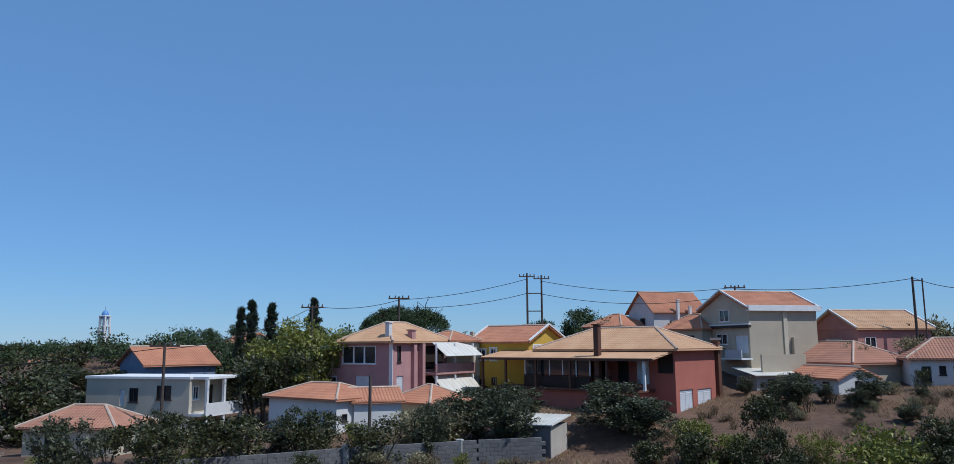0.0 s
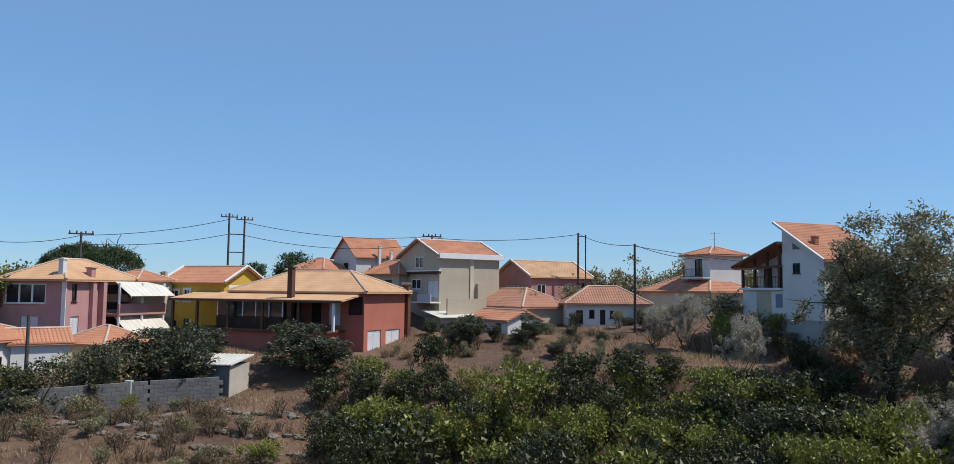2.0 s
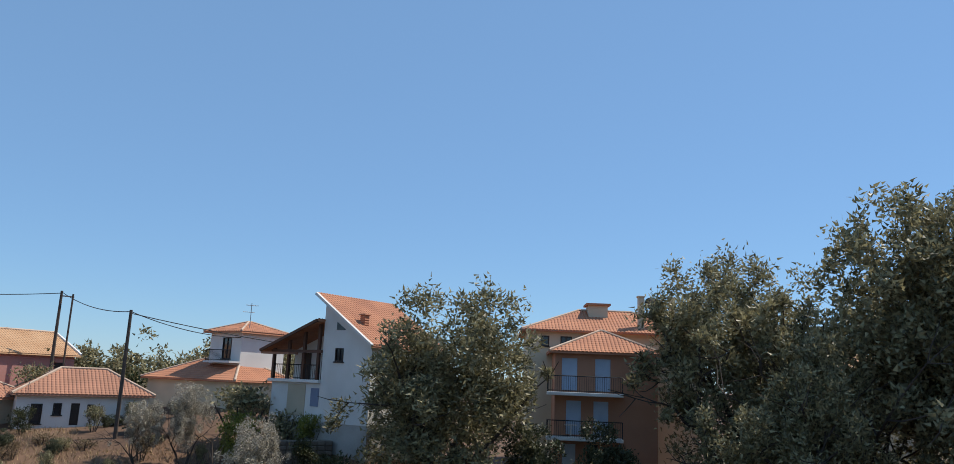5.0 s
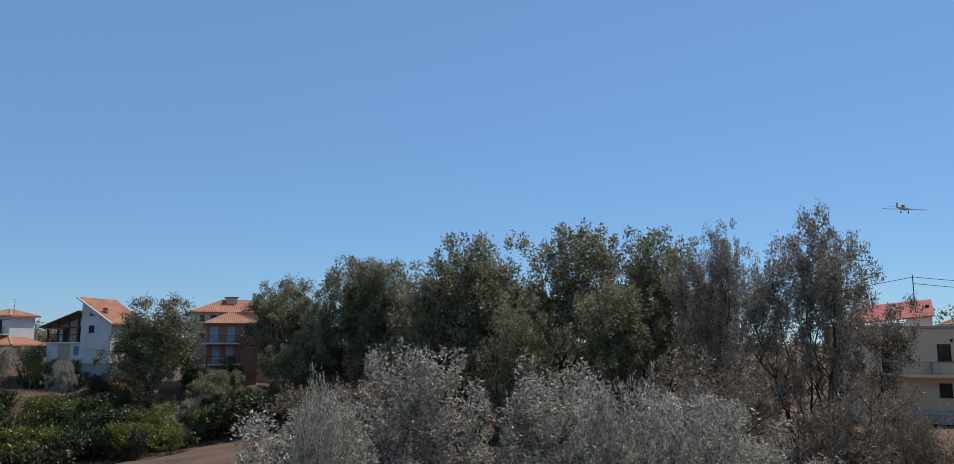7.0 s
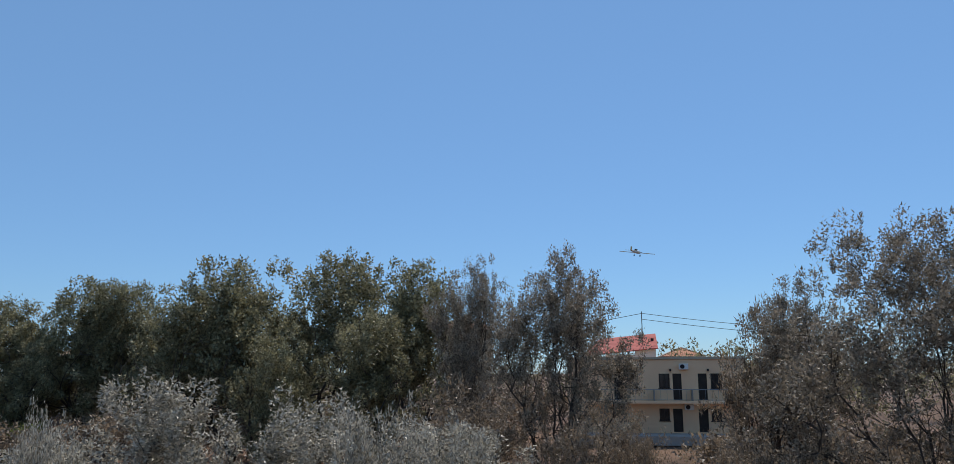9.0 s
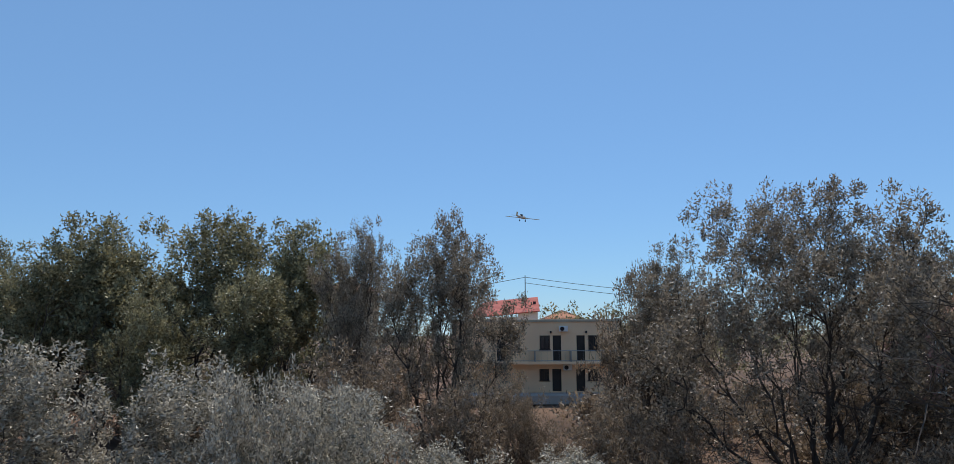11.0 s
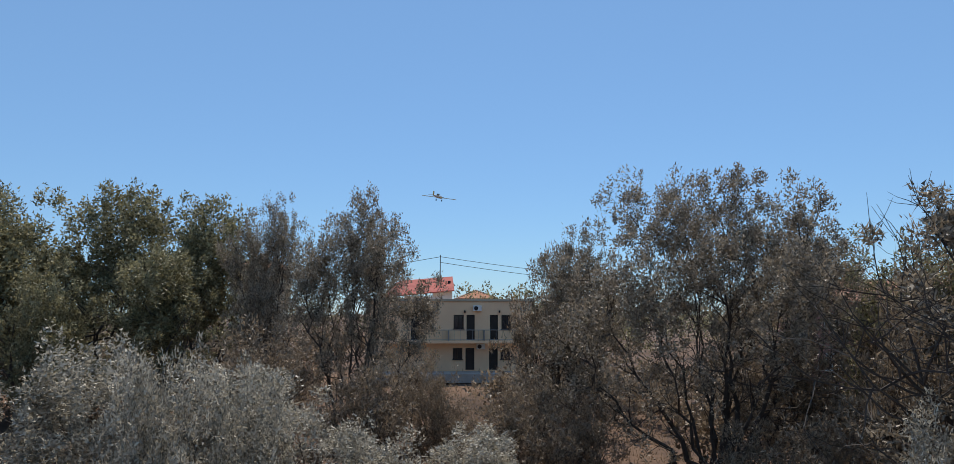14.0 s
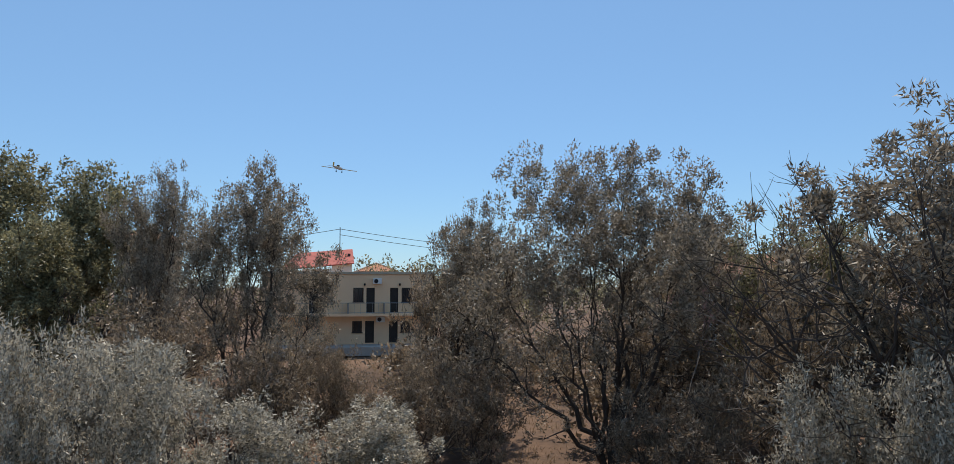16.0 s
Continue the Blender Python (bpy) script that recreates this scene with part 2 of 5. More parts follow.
def bowed(bm, a, b, sag, r, n=14):
    """A hanging cable, one skin from end to end."""
    a, b = Vector(a), Vector(b)
    side = (b - a).cross(Vector((0, 0, 1))).normalized()
    rings = []
    for k in range(n + 1):
        p = a.lerp(b, k / n) - Vector((0, 0, sag * 4 * (k / n) * (1 - k / n)))
        rings.append([bm.verts.new(p + side * x * r + Vector((0, 0, z * r))) for x, z in ((1, 0), (0, 1), (-1, 0), (0, -1))])
    for p, q in zip(rings, rings[1:]):
        for k in range(4):
            bm.faces.new((p[k], p[(k + 1) % 4], q[(k + 1) % 4], q[k]))
    bm.faces.new(rings[0][::-1])
    bm.faces.new(rings[-1])
    return bm


# ---- ground: one sheet to the horizon ----
def step(a, b, v):
    k = min(1.0, max(0.0, (v - a) / (b - a)))
    return k * k * (3 - 2 * k)


# level ground round the buildings: centre, reach, height; each house adds its own
PADS = [
    (26.5, 57.5, 3.8, 9.6),
    (24.5, 53.5, 2.5, 8.6),
    (-21.0, 44.0, 5.0, 4.6),
    (-14.0, 50.0, 4.0, 4.9),
    (-6.0, 56.0, 5.0, 6.2),
    (2.0, 60.0, 4.0, 7.2),
    (17.0, 54.0, 5.0, 7.8),
    (-27.0, 38.0, 6.0, 4.7),
]


def ground(x, y):
    z = 4.4 + 5.4 * step(42, 76, y) * step(75, 30, x) + 2.0 * step(20, 60, x) * step(40, 10, y) + 1.0 * step(110, 260, math.hypot(x, y))
    z += 1.4 * step(-20, -70, x)
    z += 2.5 * step(60, 120, x)
    z -= 2.2 * math.exp(-((x - 8) / 26) ** 2 - ((y - 38) / 12) ** 2)
    z -= 3.5 * math.exp(-((x + 24) / 22) ** 2 - ((y + 24) / 22) ** 2)
    top, low = 0.0, 1.0
    for px, py, r, pz in PADS:
        d = ((x - px) ** 2 + (y - py) ** 2) / (r * r)
        if d < 9:
            w = 6.0 * math.exp(-d * 1.6)
            top += w * pz
            low += w
    z = (z + top) / low
    rough = 0.35 * noise.noise((x * 0.11, y * 0.11, 0.3)) + 0.14 * noise.noise((x * 0.45, y * 0.45, 1.7))
    return z + rough


def build_ground():
    near = np.arange(-60, 100.1, 1.25)
    grow = np.cumsum(3.0 * 1.16 ** np.arange(36))
    xs = np.concatenate([near[0] - grow[::-1], near, near[-1] + grow])
    ys = np.concatenate([-60 - grow[::-1], np.arange(-60, 120.1, 1.25), 120 + grow])
    verts = [(x, y, ground(x, y)) for y in ys for x in xs]
    n = len(xs)
    faces = [(j * n + i, j * n + i + 1, (j + 1) * n + i + 1, (j + 1) * n + i) for j in range(len(ys) - 1) for i in range(n - 1)]
    g = part("ground", (verts, faces), SOIL, None)
    g.data.polygons.foreach_set("use_smooth", [True] * len(faces))
    tagged(g, "dry sloping earth with brown soil and straw", "ground", kind="structure")



# ---- houses: near corner at the origin, wall R along +x (faces -y), wall L along +y (faces -x) ----
def wall_face(bm, face, length, height, holes, depth=0.2):
    """One wall plane with its openings cut out and their reveals."""
    def at(u, z, d):
        return (u, d, z) if face == "R" else (d, u, z)
    us = sorted({0.0, length, *(min(max(v, 0.02), length - 0.02) for h in holes for v in h[:2])})
    zs = sorted({0.0, height, *(min(max(v, 0.02), height - 0.02) for h in holes for v in h[2:4])})
    def quad(pts):
        vs = [bm.verts.new(p) for p in pts]
        bm.faces.new(vs if face == "R" else vs[::-1])
    for u0, u1 in zip(us, us[1:]):
        for z0, z1 in zip(zs, zs[1:]):
            um, zm = (u0 + u1) / 2, (z0 + z1) / 2
            if not any(h[0] < um < h[1] and h[2] < zm < h[3] for h in holes):
                quad([at(u0, z0, 0), at(u1, z0, 0), at(u1, z1, 0), at(u0, z1, 0)])
    for u0, u1, z0, z1 in holes:
        quad([at(u0, z0, 0), at(u0, z1, 0), at(u0, z1, depth), at(u0, z0, depth)][::-1])
        quad([at(u1, z0, 0), at(u1, z0, depth), at(u1, z1, depth), at(u1, z1, 0)][::-1])
        quad([at(u0, z0, 0), at(u0, z0, depth), at(u1, z0, depth), at(u1, z0, 0)][::-1])
        quad([at(u0, z1, 0), at(u1, z1, 0), at(u1, z1, depth), at(u0, z1, depth)][::-1])


def on_wall(face, u0, u1, d0, d1, z0, z1, bevel=0.0):
    return boxed(u0, u1, d0, d1, z0, z1, bevel=bevel) if face == "R" else boxed(d0, d1, u0, u1, z0, z1, bevel=bevel)


def opening(root, face, u0, u1, z0, z1, style):
    """A window, shutter or door set into its hole."""
    w = u1 - u0
    if style == "void":
        # dark sheet closes the opening in place of its inner shade
        part("recess", on_wall(face, u0, u1, 0.19, 0.22, z0, z1), DARK, root, "dark sheet painted for shade in the opening")
        return
    if style in ("shut", "blue"):
        m = SHUT if style == "shut" else BLUESH
        s = part("shutter", on_wall(face, u0, u1, 0.10, 0.15, z0, z1), m, root, "closed white louvred shutters" if style == "shut" else "closed pale blue shutters")
        for k in range(2):
            a = u0 + k * w / 2
            part("stile", on_wall(face, a + 0.01, a + 0.07, 0.07, 0.099, z0 + 0.01, z1 - 0.01), m, s)
            part("stile", on_wall(face, a + w / 2 - 0.07, a + w / 2 - 0.01, 0.07, 0.099, z0 + 0.01, z1 - 0.01), m, s)
        n = max(4, int((z1 - z0) / 0.14))
        for k in range(n):
            z = z0 + 0.05 + (z1 - z0 - 0.1) * k / n
            part("slat", on_wall(face, u0 + 0.08, u1 - 0.08, 0.08, 0.099, z, z + 0.06), m, s)
        return
    if style == "door":
        d = part("door", on_wall(face, u0, u1, 0.09, 0.14, z0, z1), DARK, root, "dark wooden door")
        part("panel", on_wall(face, u0 + w * 0.2, u1 - w * 0.2, 0.07, 0.089, z0 + 0.15, (z0 + z1) / 2 - 0.05), DARK, d)
        part("panel", on_wall(face, u0 + w * 0.2, u1 - w * 0.2, 0.07, 0.089, (z0 + z1) / 2 + 0.05, z1 - 0.15), DARK, d)
        return
    f = 0.07
    framem = TRIM if style != "darkwin" else DARK
    bm = on_wall(face, u0, u1, -0.03, 0.10, z1 - f, z1)
    for a in ((u0, u1, z0, z0 + f), (u0, u0 + f, z0 + f, z1 - f), (u1 - f, u1, z0 + f, z1 - f)):
        box(bm, *((a[0], a[1], -0.03, 0.10) if face == "R" else (-0.03, 0.10, a[0], a[1])), a[2], a[3])
    win = part("window", bm, framem, root, "white window frame" if style != "darkwin" else "dark window frame")
    panes = 3 if style == "win3" else 2 if w > 0.7 else 1
    pw = (w - 2 * f) / panes
    for k in range(panes):
        a = u0 + f + k * pw
        part("pane", on_wall(face, a + 0.012, a + pw - 0.012, 0.05, 0.07, z0 + f, z1 - f), GLASS, win)
        if k:
            part("mullion", on_wall(face, a - 0.035 * (2 if panes == 3 else 1), a + 0.035 * (2 if panes == 3 else 1), -0.01, 0.08, z0 + f, z1 - f), framem, win)
    part("sill", on_wall(face, u0 - 0.08, u1 + 0.08, -0.10, 0.02, z0 - 0.07, z0 - 0.005, 0.01), framem, win)


def slope(bm, eave_a, eave_b, up, limit, pitch=0.24, lift=0.045):
    """Tile columns over one roof slope. up: the way up the slope; limit(u, width): how far it reaches at u along the eave."""
    a, b, up = Vector(eave_a), Vector(eave_b), Vector(up)
    along = b - a
    width = along.length
    along.normalize()
    nrm = along.cross(up).normalized()
    if nrm.z < 0:
        nrm = -nrm
    n = max(3, int(width / pitch))
    w = width / n
    for k in range(n):
        u = (k + 0.5) * w
        reach = limit(u, width)
        if reach < 0.15:
            continue
        lo, hi = a + along * u, a + along * u + up * reach
        prof = [(-0.48 * w, 0.002), (-0.24 * w, lift * 0.85), (0, lift), (0.24 * w, lift * 0.85), (0.48 * w, 0.002)]
        r0 = [bm.verts.new(lo + along * s + nrm * t) for s, t in prof]
        r1 = [bm.verts.new(hi + along * s + nrm * t) for s, t in prof]
        for i in range(4):
            bm.faces.new((r0[i], r0[i + 1], r1[i + 1], r1[i]))
        bm.faces.new(r0)


def roof_on(root, kind, wr, wl, h, rise, over, tiles, ridge_x=None, caps=RIDGE):
    """gable_x: ridge along +x; gable_y: ridge along +y; hip: four slopes; mono handled apart."""
    x0, x1, y0, y1 = -over, wr + over, -over, wl + over
    bm, cap, rows = bmesh.new(), bmesh.new(), bmesh.new()
    if kind == "gable_x":
        ym = wl / 2
        k = rise / ym
        e = h - over * k
        for ya, sgn in ((y0, 1), (y1, -1)):
            prism(bm, [(x0, ya, e), (x1, ya, e), (x1, ym, h + rise), (x0, ym, h + rise)][::sgn], 0.14)
            up = Vector((0, sgn, k))
            slope(rows, (x0, ya, e), (x1, ya, e), up, lambda u, w: ym + over)
        tube(cap, (x0, ym, h + rise + 0.02), (x1, ym, h + rise + 0.02), 0.12)
        verge = [((x, ya, e + 0.03), (x, ym, h + rise + 0.03)) for x in (x0, x1) for ya in (y0, y1)]
    elif kind == "gable_y":
        xm = wr / 2
        k = rise / xm
        e = h - over * k
        for xa, sgn in ((x0, 1), (x1, -1)):
            prism(bm, [(xa, y0, e), (xm, y0, h + rise), (xm, y1, h + rise), (xa, y1, e)][::sgn], 0.14)
            up = Vector((sgn, 0, k))
            slope(rows, (xa, y0, e), (xa, y1, e), up, lambda u, w: xm + over)
        tube(cap, (xm, y0, h + rise + 0.02), (xm, y1, h + rise + 0.02), 0.12)
        verge = [((xa, y, e + 0.03), (xm, y, h + rise + 0.03)) for y in (y0, y1) for xa in (x0, x1)]
    else:
        half = min(x1 - x0, y1 - y0) / 2
        k = rise / half
        e, top = h, h + rise
        if (x1 - x0) >= (y1 - y0):
            ra, rb = (x0 + half, (y0 + y1) / 2), (x1 - half, (y0 + y1) / 2)
        else:
            ra, rb = ((x0 + x1) / 2, y0 + half), ((x0 + x1) / 2, y1 - half)
        A, B, C, D = (x0, y0, e), (x1, y0, e), (x1, y1, e), (x0, y1, e)
        RA, RB = (*ra, top), (*rb, top)
        if (x1 - x0) >= (y1 - y0):
            polys = [[A, B, RB, RA], [B, C, RB], [C, D, RA, RB], [D, A, RA]]
        else:
            polys = [[A, B, RA], [B, C, RB, RA], [C, D, RB], [D, A, RA, RB]]
        ends = [(A, B, (0, 1, k)), (B, C, (-1, 0, k)), (C, D, (0, -1, k)), (D, A, (1, 0, k))]
        for poly, (p, q, up) in zip(polys, ends):
            prism(bm, poly, 0.14)
            slope(rows, p, q, up, lambda u, w: min(u, w - u, half))
        for p, q in ((A, RA), (D, RA), (B, RB), (C, RB), (RA, RB)) if (x1 - x0) >= (y1 - y0) else ((A, RA), (B, RA), (C, RB), (D, RB), (RA, RB)):
            if (Vector(p) - Vector(q)).length > 0.05:
                tube(cap, Vector(p) + Vector((0, 0, 0.03)), Vector(q) + Vector((0, 0, 0.03)), 0.10)
        verge = []
    roof = part("roof", bm, tiles, root)
    tagged(part("tile_field", rows, tiles, roof), kind="stuff")
    part("ridge_cap", cap, caps, roof)
    return roof, verge


def chimney(roof, x, y, z0, z1, s=0.45, material=WHITE, pots=True):
    c = part("chimney", boxed(x - s / 2, x + s / 2, y - s / 2, y + s / 2, z0, z1, bevel=0.015), material, roof)
    part("cap", boxed(x - s * 0.65, x + s * 0.65, y - s * 0.65, y + s * 0.65, z1, z1 + 0.1, bevel=0.01), material, c)


def railing(root, a, b, z, h=0.95, material=IRON, gap=0.14):
    """Bars between a top and a bottom rail, from a to b in plan."""
    a, b = Vector((*a, z)), Vector((*b, z))
    bm = bmesh.new()
    up = Vector((0, 0, h))
    tube(bm, a + up, b + up, 0.03)
    tube(bm, a + up * 0.1, b + up * 0.1, 0.02)
    rail = part("railing", bm, material, root)
    n = max(2, int((b - a).length / gap))
    for k in range(n + 1):
        p = a.lerp(b, k / n)
        part("baluster", tube(bmesh.new(), p, p + up, 0.012 if k % n else 0.03, n=4), material, rail)
    return rail


def house(label, at, rz, wr, wl, h, wall, wins=(), roof=None, rise=1.5, over=0.35, tiles=TILE, trim=None, caps=RIDGE, name="house"):
    at, size = at[:3], at[3] if len(at) > 3 else 1.0
    root = thing(name, label, "house", at, rz)
    root.matrix_world = root.matrix_world @ Matrix.Diagonal((size, size, size, 1))
    mid = root.matrix_world @ Vector((wr / 2, wl / 2, 0))
    if math.hypot(at[0], at[1]) < 115:
        PADS.append((mid.x, mid.y, max(wr, wl) * size * 0.75 + 1.5, at[2] + 0.45))
    bm = bmesh.new()
    for face, length in (("R", wr), ("L", wl)):
        wall_face(bm, face, length, h, [w[1:5] for w in wins if w[0] == face])
    for pts in (((wr, 0, 0), (wr, wl, 0), (wr, wl, h), (wr, 0, h)), ((wr, wl, 0), (0, wl, 0), (0, wl, h), (wr, wl, h)), ((0, 0, h), (wr, 0, h), (wr, wl, h), (0, wl, h))):
        bm.faces.new([bm.verts.new(p) for p in pts])
    if roof == "gable_x":
        for x in (0, wr):
            bm.faces.new([bm.verts.new(p) for p in ((x, 0, h), (x, wl, h), (x, wl / 2, h + rise - 0.03))])
    if roof == "gable_y":
        for y in (0, wl):
            bm.faces.new([bm.verts.new(p) for p in ((0, y, h), (wr, y, h), (wr / 2, y, h + rise - 0.03))])
    part("wall", bm, wall, root)
    part("foundation", boxed(0.03, wr - 0.03, 0.03, wl - 0.03, -1.8, -0.004), CONCRETE, root, "bare concrete foundation")
    for w in wins:
        opening(root, *w)
    r = None
    if roof in ("gable_x", "gable_y", "hip"):
        r, verge = roof_on(root, roof, wr, wl, h, rise, over, tiles, caps=caps)
        if trim:
            for a, b in verge:
                bmv = bmesh.new()
                a, b = Vector(a), Vector(b)
                out = Vector((0, 0, 0.09))
                tube(bmv, a + out, b + out, 0.10, n=4)
                part("verge_trim", bmv, trim, r, "white painted verge")
    elif roof == "flat":
        r = part("roof", boxed(-0.12, wr + 0.12, -0.12, wl + 0.12, h + 0.004, h + 0.22, bevel=0.02), trim or wall, root)
    return root, r


def band(root, face, u0, u1, z0, z1, out, material, name="band", label=""):
    return part(name, on_wall(face, u0, u1, -out, -0.003, z0, z1, bevel=0.01), material, root, label)


# pink two-storey house with awnings
pink, r = house("two-storey pink house with sandy hipped tile roof and awnings", (-30.18, 58.70, 6.08), 77, 8.2, 5.52, 6.39, PINK,
    [("L", 1.66, 5.3, 4.56, 6.05, "win3"), ("L", 2.26, 3.82, 2.41, 3.58, "shut"), ("R", 0.72, 1.2, 4.71, 6.04, "darkwin"), ("R", 0.65, 1.55, 1.6, 3.58, "shut"),
     ("R", 4.5, 7.6, 4.0, 6.0, "void"), ("R", 4.5, 7.6, 1.4, 3.4, "void")], "hip", 1.65, 0.45, TILE_PALE)
band(pink, "L", -0.12, 0.25, 0, 6.3, 0.06, TRIM, "corner_pilaster", "pale corner pilaster")
band(pink, "R", -0.05, 0.25, 0, 6.3, 0.07, PINK, "corner_pilaster")
band(pink, "R", 2.6, 3.0, 0, 6.2, 0.35, PINK, "buttress")
band(pink, "R", 3.6, 4.0, 0, 6.2, 0.5, PINK, "buttress")
chimney(r, 0.45, 0.7, 6.2, 7.9, 0.42)
chimney(r, 2.8, 0.1, 6.0, 7.3, 0.5, PINK)
part("balcony_slab", boxed(4.2, 10.4, -1.5, 0, 3.55, 3.75, bevel=0.02), PINK, pink)
part("parapet", boxed(4.2, 10.4, -1.5, -1.36, 3.75, 4.5, bevel=0.02), PINK, pink)
part("parapet", boxed(10.26, 10.4, -1.36, 0, 3.75, 4.5, bevel=0.02), PINK, pink)
part("side_wing", boxed(8.2, 10.4, 0.003, 4.5, 0, 6.1), GREYW, pink, "pale rear wing behind the balcony")
for x in (4.4, 7.3, 10.2):
    part("post", boxed(x - 0.08, x + 0.08, -1.42, -1.26, 0, 6.2), TRIM, pink)
for z, a in ((6.3, 1.15), (3.5, 1.45)):
    bm = bmesh.new()
    prism(bm, [(4.4, -0.9, z), (4.4, -2.4, z - a), (10.3, -2.4, z - a), (10.3, -0.9, z)], 0.03)
    aw = part("awning", bm, AWNING, pink, "pale canvas awning pulled out")
    for k in range(9):
        x = 4.55 + k * 0.7
        bm = bmesh.new()
        prism(bm, [(x, -0.9, z + 0.012), (x, -2.4, z - a + 0.012), (x + 0.12, -2.4, z - a + 0.012), (x + 0.12, -0.9, z + 0.012)], 0.008)
        part("stripe", bm, CREAM, aw)
part("porch_base", boxed(-0.001, 3.0, 5.53, 8.1, 0, 4.2, bevel=0.02), PINK, pink)
part("porch_glazing", boxed(-0.012, -0.002, 5.9, 7.5, 2.2, 3.5), SHUT, pink, "white glazed porch doors")
for y in (6.2, 6.75, 7.3):
    part("porch_pane", boxed(-0.03, -0.013, y - 0.2, y + 0.2, 2.3, 3.4), GLASS, pink)
for y in (5.7, 6.9, 8.0):
    part("porch_post", boxed(0.05, 0.2, y - 0.08, y + 0.08, 4.2, 5.9), PINK, pink)
part("porch_roof", boxed(-0.4, 3.2, 5.3, 8.4, 5.9, 6.05, bevel=0.02), TRIM, pink)
railing(pink, (0.05, 5.6), (0.05, 8.0), 4.2, 0.5)

# low white-walled houses in front of it
house("low whitewashed house with weathered hipped tile roof", (-30.08, 49.60, 6.0), 71, 4.5, 7.53, 2.44, WHITE, [("R", 0.5, 1.0, 0.9, 1.4, "darkwin")], "hip", 0.95, 0.35, TILE)
house("small whitewashed annex with tiled gable roof", (-29.4, 50.9, 6.0), 35, 3.4, 4.0, 2.3, WHITE, [], "gable_x", 0.75, 0.25, TILE)
house("low house with orange hipped tile roof", (-25.07, 54.52, 5.6), 65, 4.2, 4.6, 2.3, BEIGE, [("L", 1.0, 1.8, 0.9, 1.7, "darkwin")], "hip", 1.2, 0.35, TILE)

# yellow house
yellow, r = house("two-storey mustard yellow house with orange tiled gable roof", (-20.95, 67.21, 7.54, 0.926), 67, 5.6, 7.14, 5.43, YELLOW,
    [("L", 5.45, 6.6, 3.5, 4.5, "win"), ("L", 4.05, 4.8, 3.5, 4.6, "win"), ("L", 5.6, 6.4, 1.0, 1.6, "darkwin"), ("L", 4.0, 4.7, 1.1, 1.8, "darkwin"), ("R", 0.79, 2.0, 4.0, 4.85, "win")],
    "gable_y", 1.4, 0.4, TILE, TRIM)
band(yellow, "L", 6.9, 7.3, 0, 6.3, 0.3, BEIGE, "chimney_breast")
for w in (("L", 5.3, 6.75, 3.35, 4.65), ("L", 3.9, 4.95, 3.35, 4.75), ("R", 0.65, 2.15, 3.85, 5.0)):
    for a in ((w[1], w[1] + 0.13, w[3], w[4]), (w[2] - 0.13, w[2], w[3], w[4]), (w[1] + 0.13, w[2] - 0.13, w[4] - 0.13, w[4]), (w[1] + 0.13, w[2] - 0.13, w[3], w[3] + 0.1)):
        band(yellow, w[0], *a, 0.035, TRIM, "surround")
house("far low house with orange tile roof between gardens", (-27.99, 66.19, 9.33, 0.888), 60, 4.0, 5.0, 3.6, CREAM, [], "hip", 1.0, 0.3, TILE)

# red house with long veranda
red, r = house("red-rendered house with sandy hipped roof and dark veranda", (-8.03, 61.48, 6.30), 67, 6.88, 12.64, 5.43, RED,
    [("R", 0.6, 2.75, 0.2, 2.35, "shut"), ("R", 3.55, 6.0, 0.2, 2.3, "shut"), ("L", 0.15, 1.5, 3.6, 5.05, "void"),
     ("L", 2.2, 3.3, 2.75, 4.7, "shut"), ("L", 4.0, 5.0, 2.75, 4.7, "door"), ("L", 6.0, 7.2, 2.75, 4.7, "darkwin"), ("L", 7.8, 8.9, 2.75, 4.7, "darkwin"), ("L", 9.5, 10.4, 2.75, 4.7, "shut"),
     ("L", 8.57, 10.0, 0.6, 1.8, "shut")], "hip", 1.75, 0.5, TILE_PALE)
part("veranda_slab", boxed(-2.6, -0.003, 1.7, 15.5, 2.2, 2.42, bevel=0.02), BROWN, red)
part("veranda_base", boxed(-2.3, -0.003, 1.9, 12.4, -0.5, 2.2), RED, red)
bm = bmesh.new()
prism(bm, [(-3.1, 0.2, 4.75), (0.25, 0.2, 5.3), (0.25, 17.0, 5.3), (-3.1, 17.0, 4.75)], 0.12)
vr = part("veranda_roof", bm, TILE_PALE, red)
bm = bmesh.new()
slope(bm, (-3.1, 0.2, 4.76), (-3.1, 17.0, 4.76), (1, 0, 0.164), lambda u, w: 3.3)
tagged(part("tile_field", bm, TILE_PALE, vr), kind="stuff")
part("fascia", boxed(-3.16, -3.102, 0.1, 17.1, 4.58, 4.76), BROWN, red)
for y in (1.0, 4.2, 7.6, 11.0, 14.2, 16.8):
    part("post", boxed(-2.95, -2.77, y - 0.09, y + 0.09, -0.3 if y > 13 else 2.42, 4.66), BROWN if y > 2 else TRIM, red)
railing(red, (-2.5, 4.0), (-2.5, 12.5), 2.42, 0.95, IRON, 0.22)
# dark panel added below the glazing to deepen the veranda's shade
part("veranda_parapet", boxed(-2.44, -2.36, 6.0, 12.5, 2.425, 3.3, bevel=0.01), DARK, red, "dark panel added for the shade of the veranda")
glz = part("veranda_glazing", boxed(-2.42, -2.40, 6.0, 12.5, 3.304, 4.6), GLASS, red, "dark glazed veranda front")
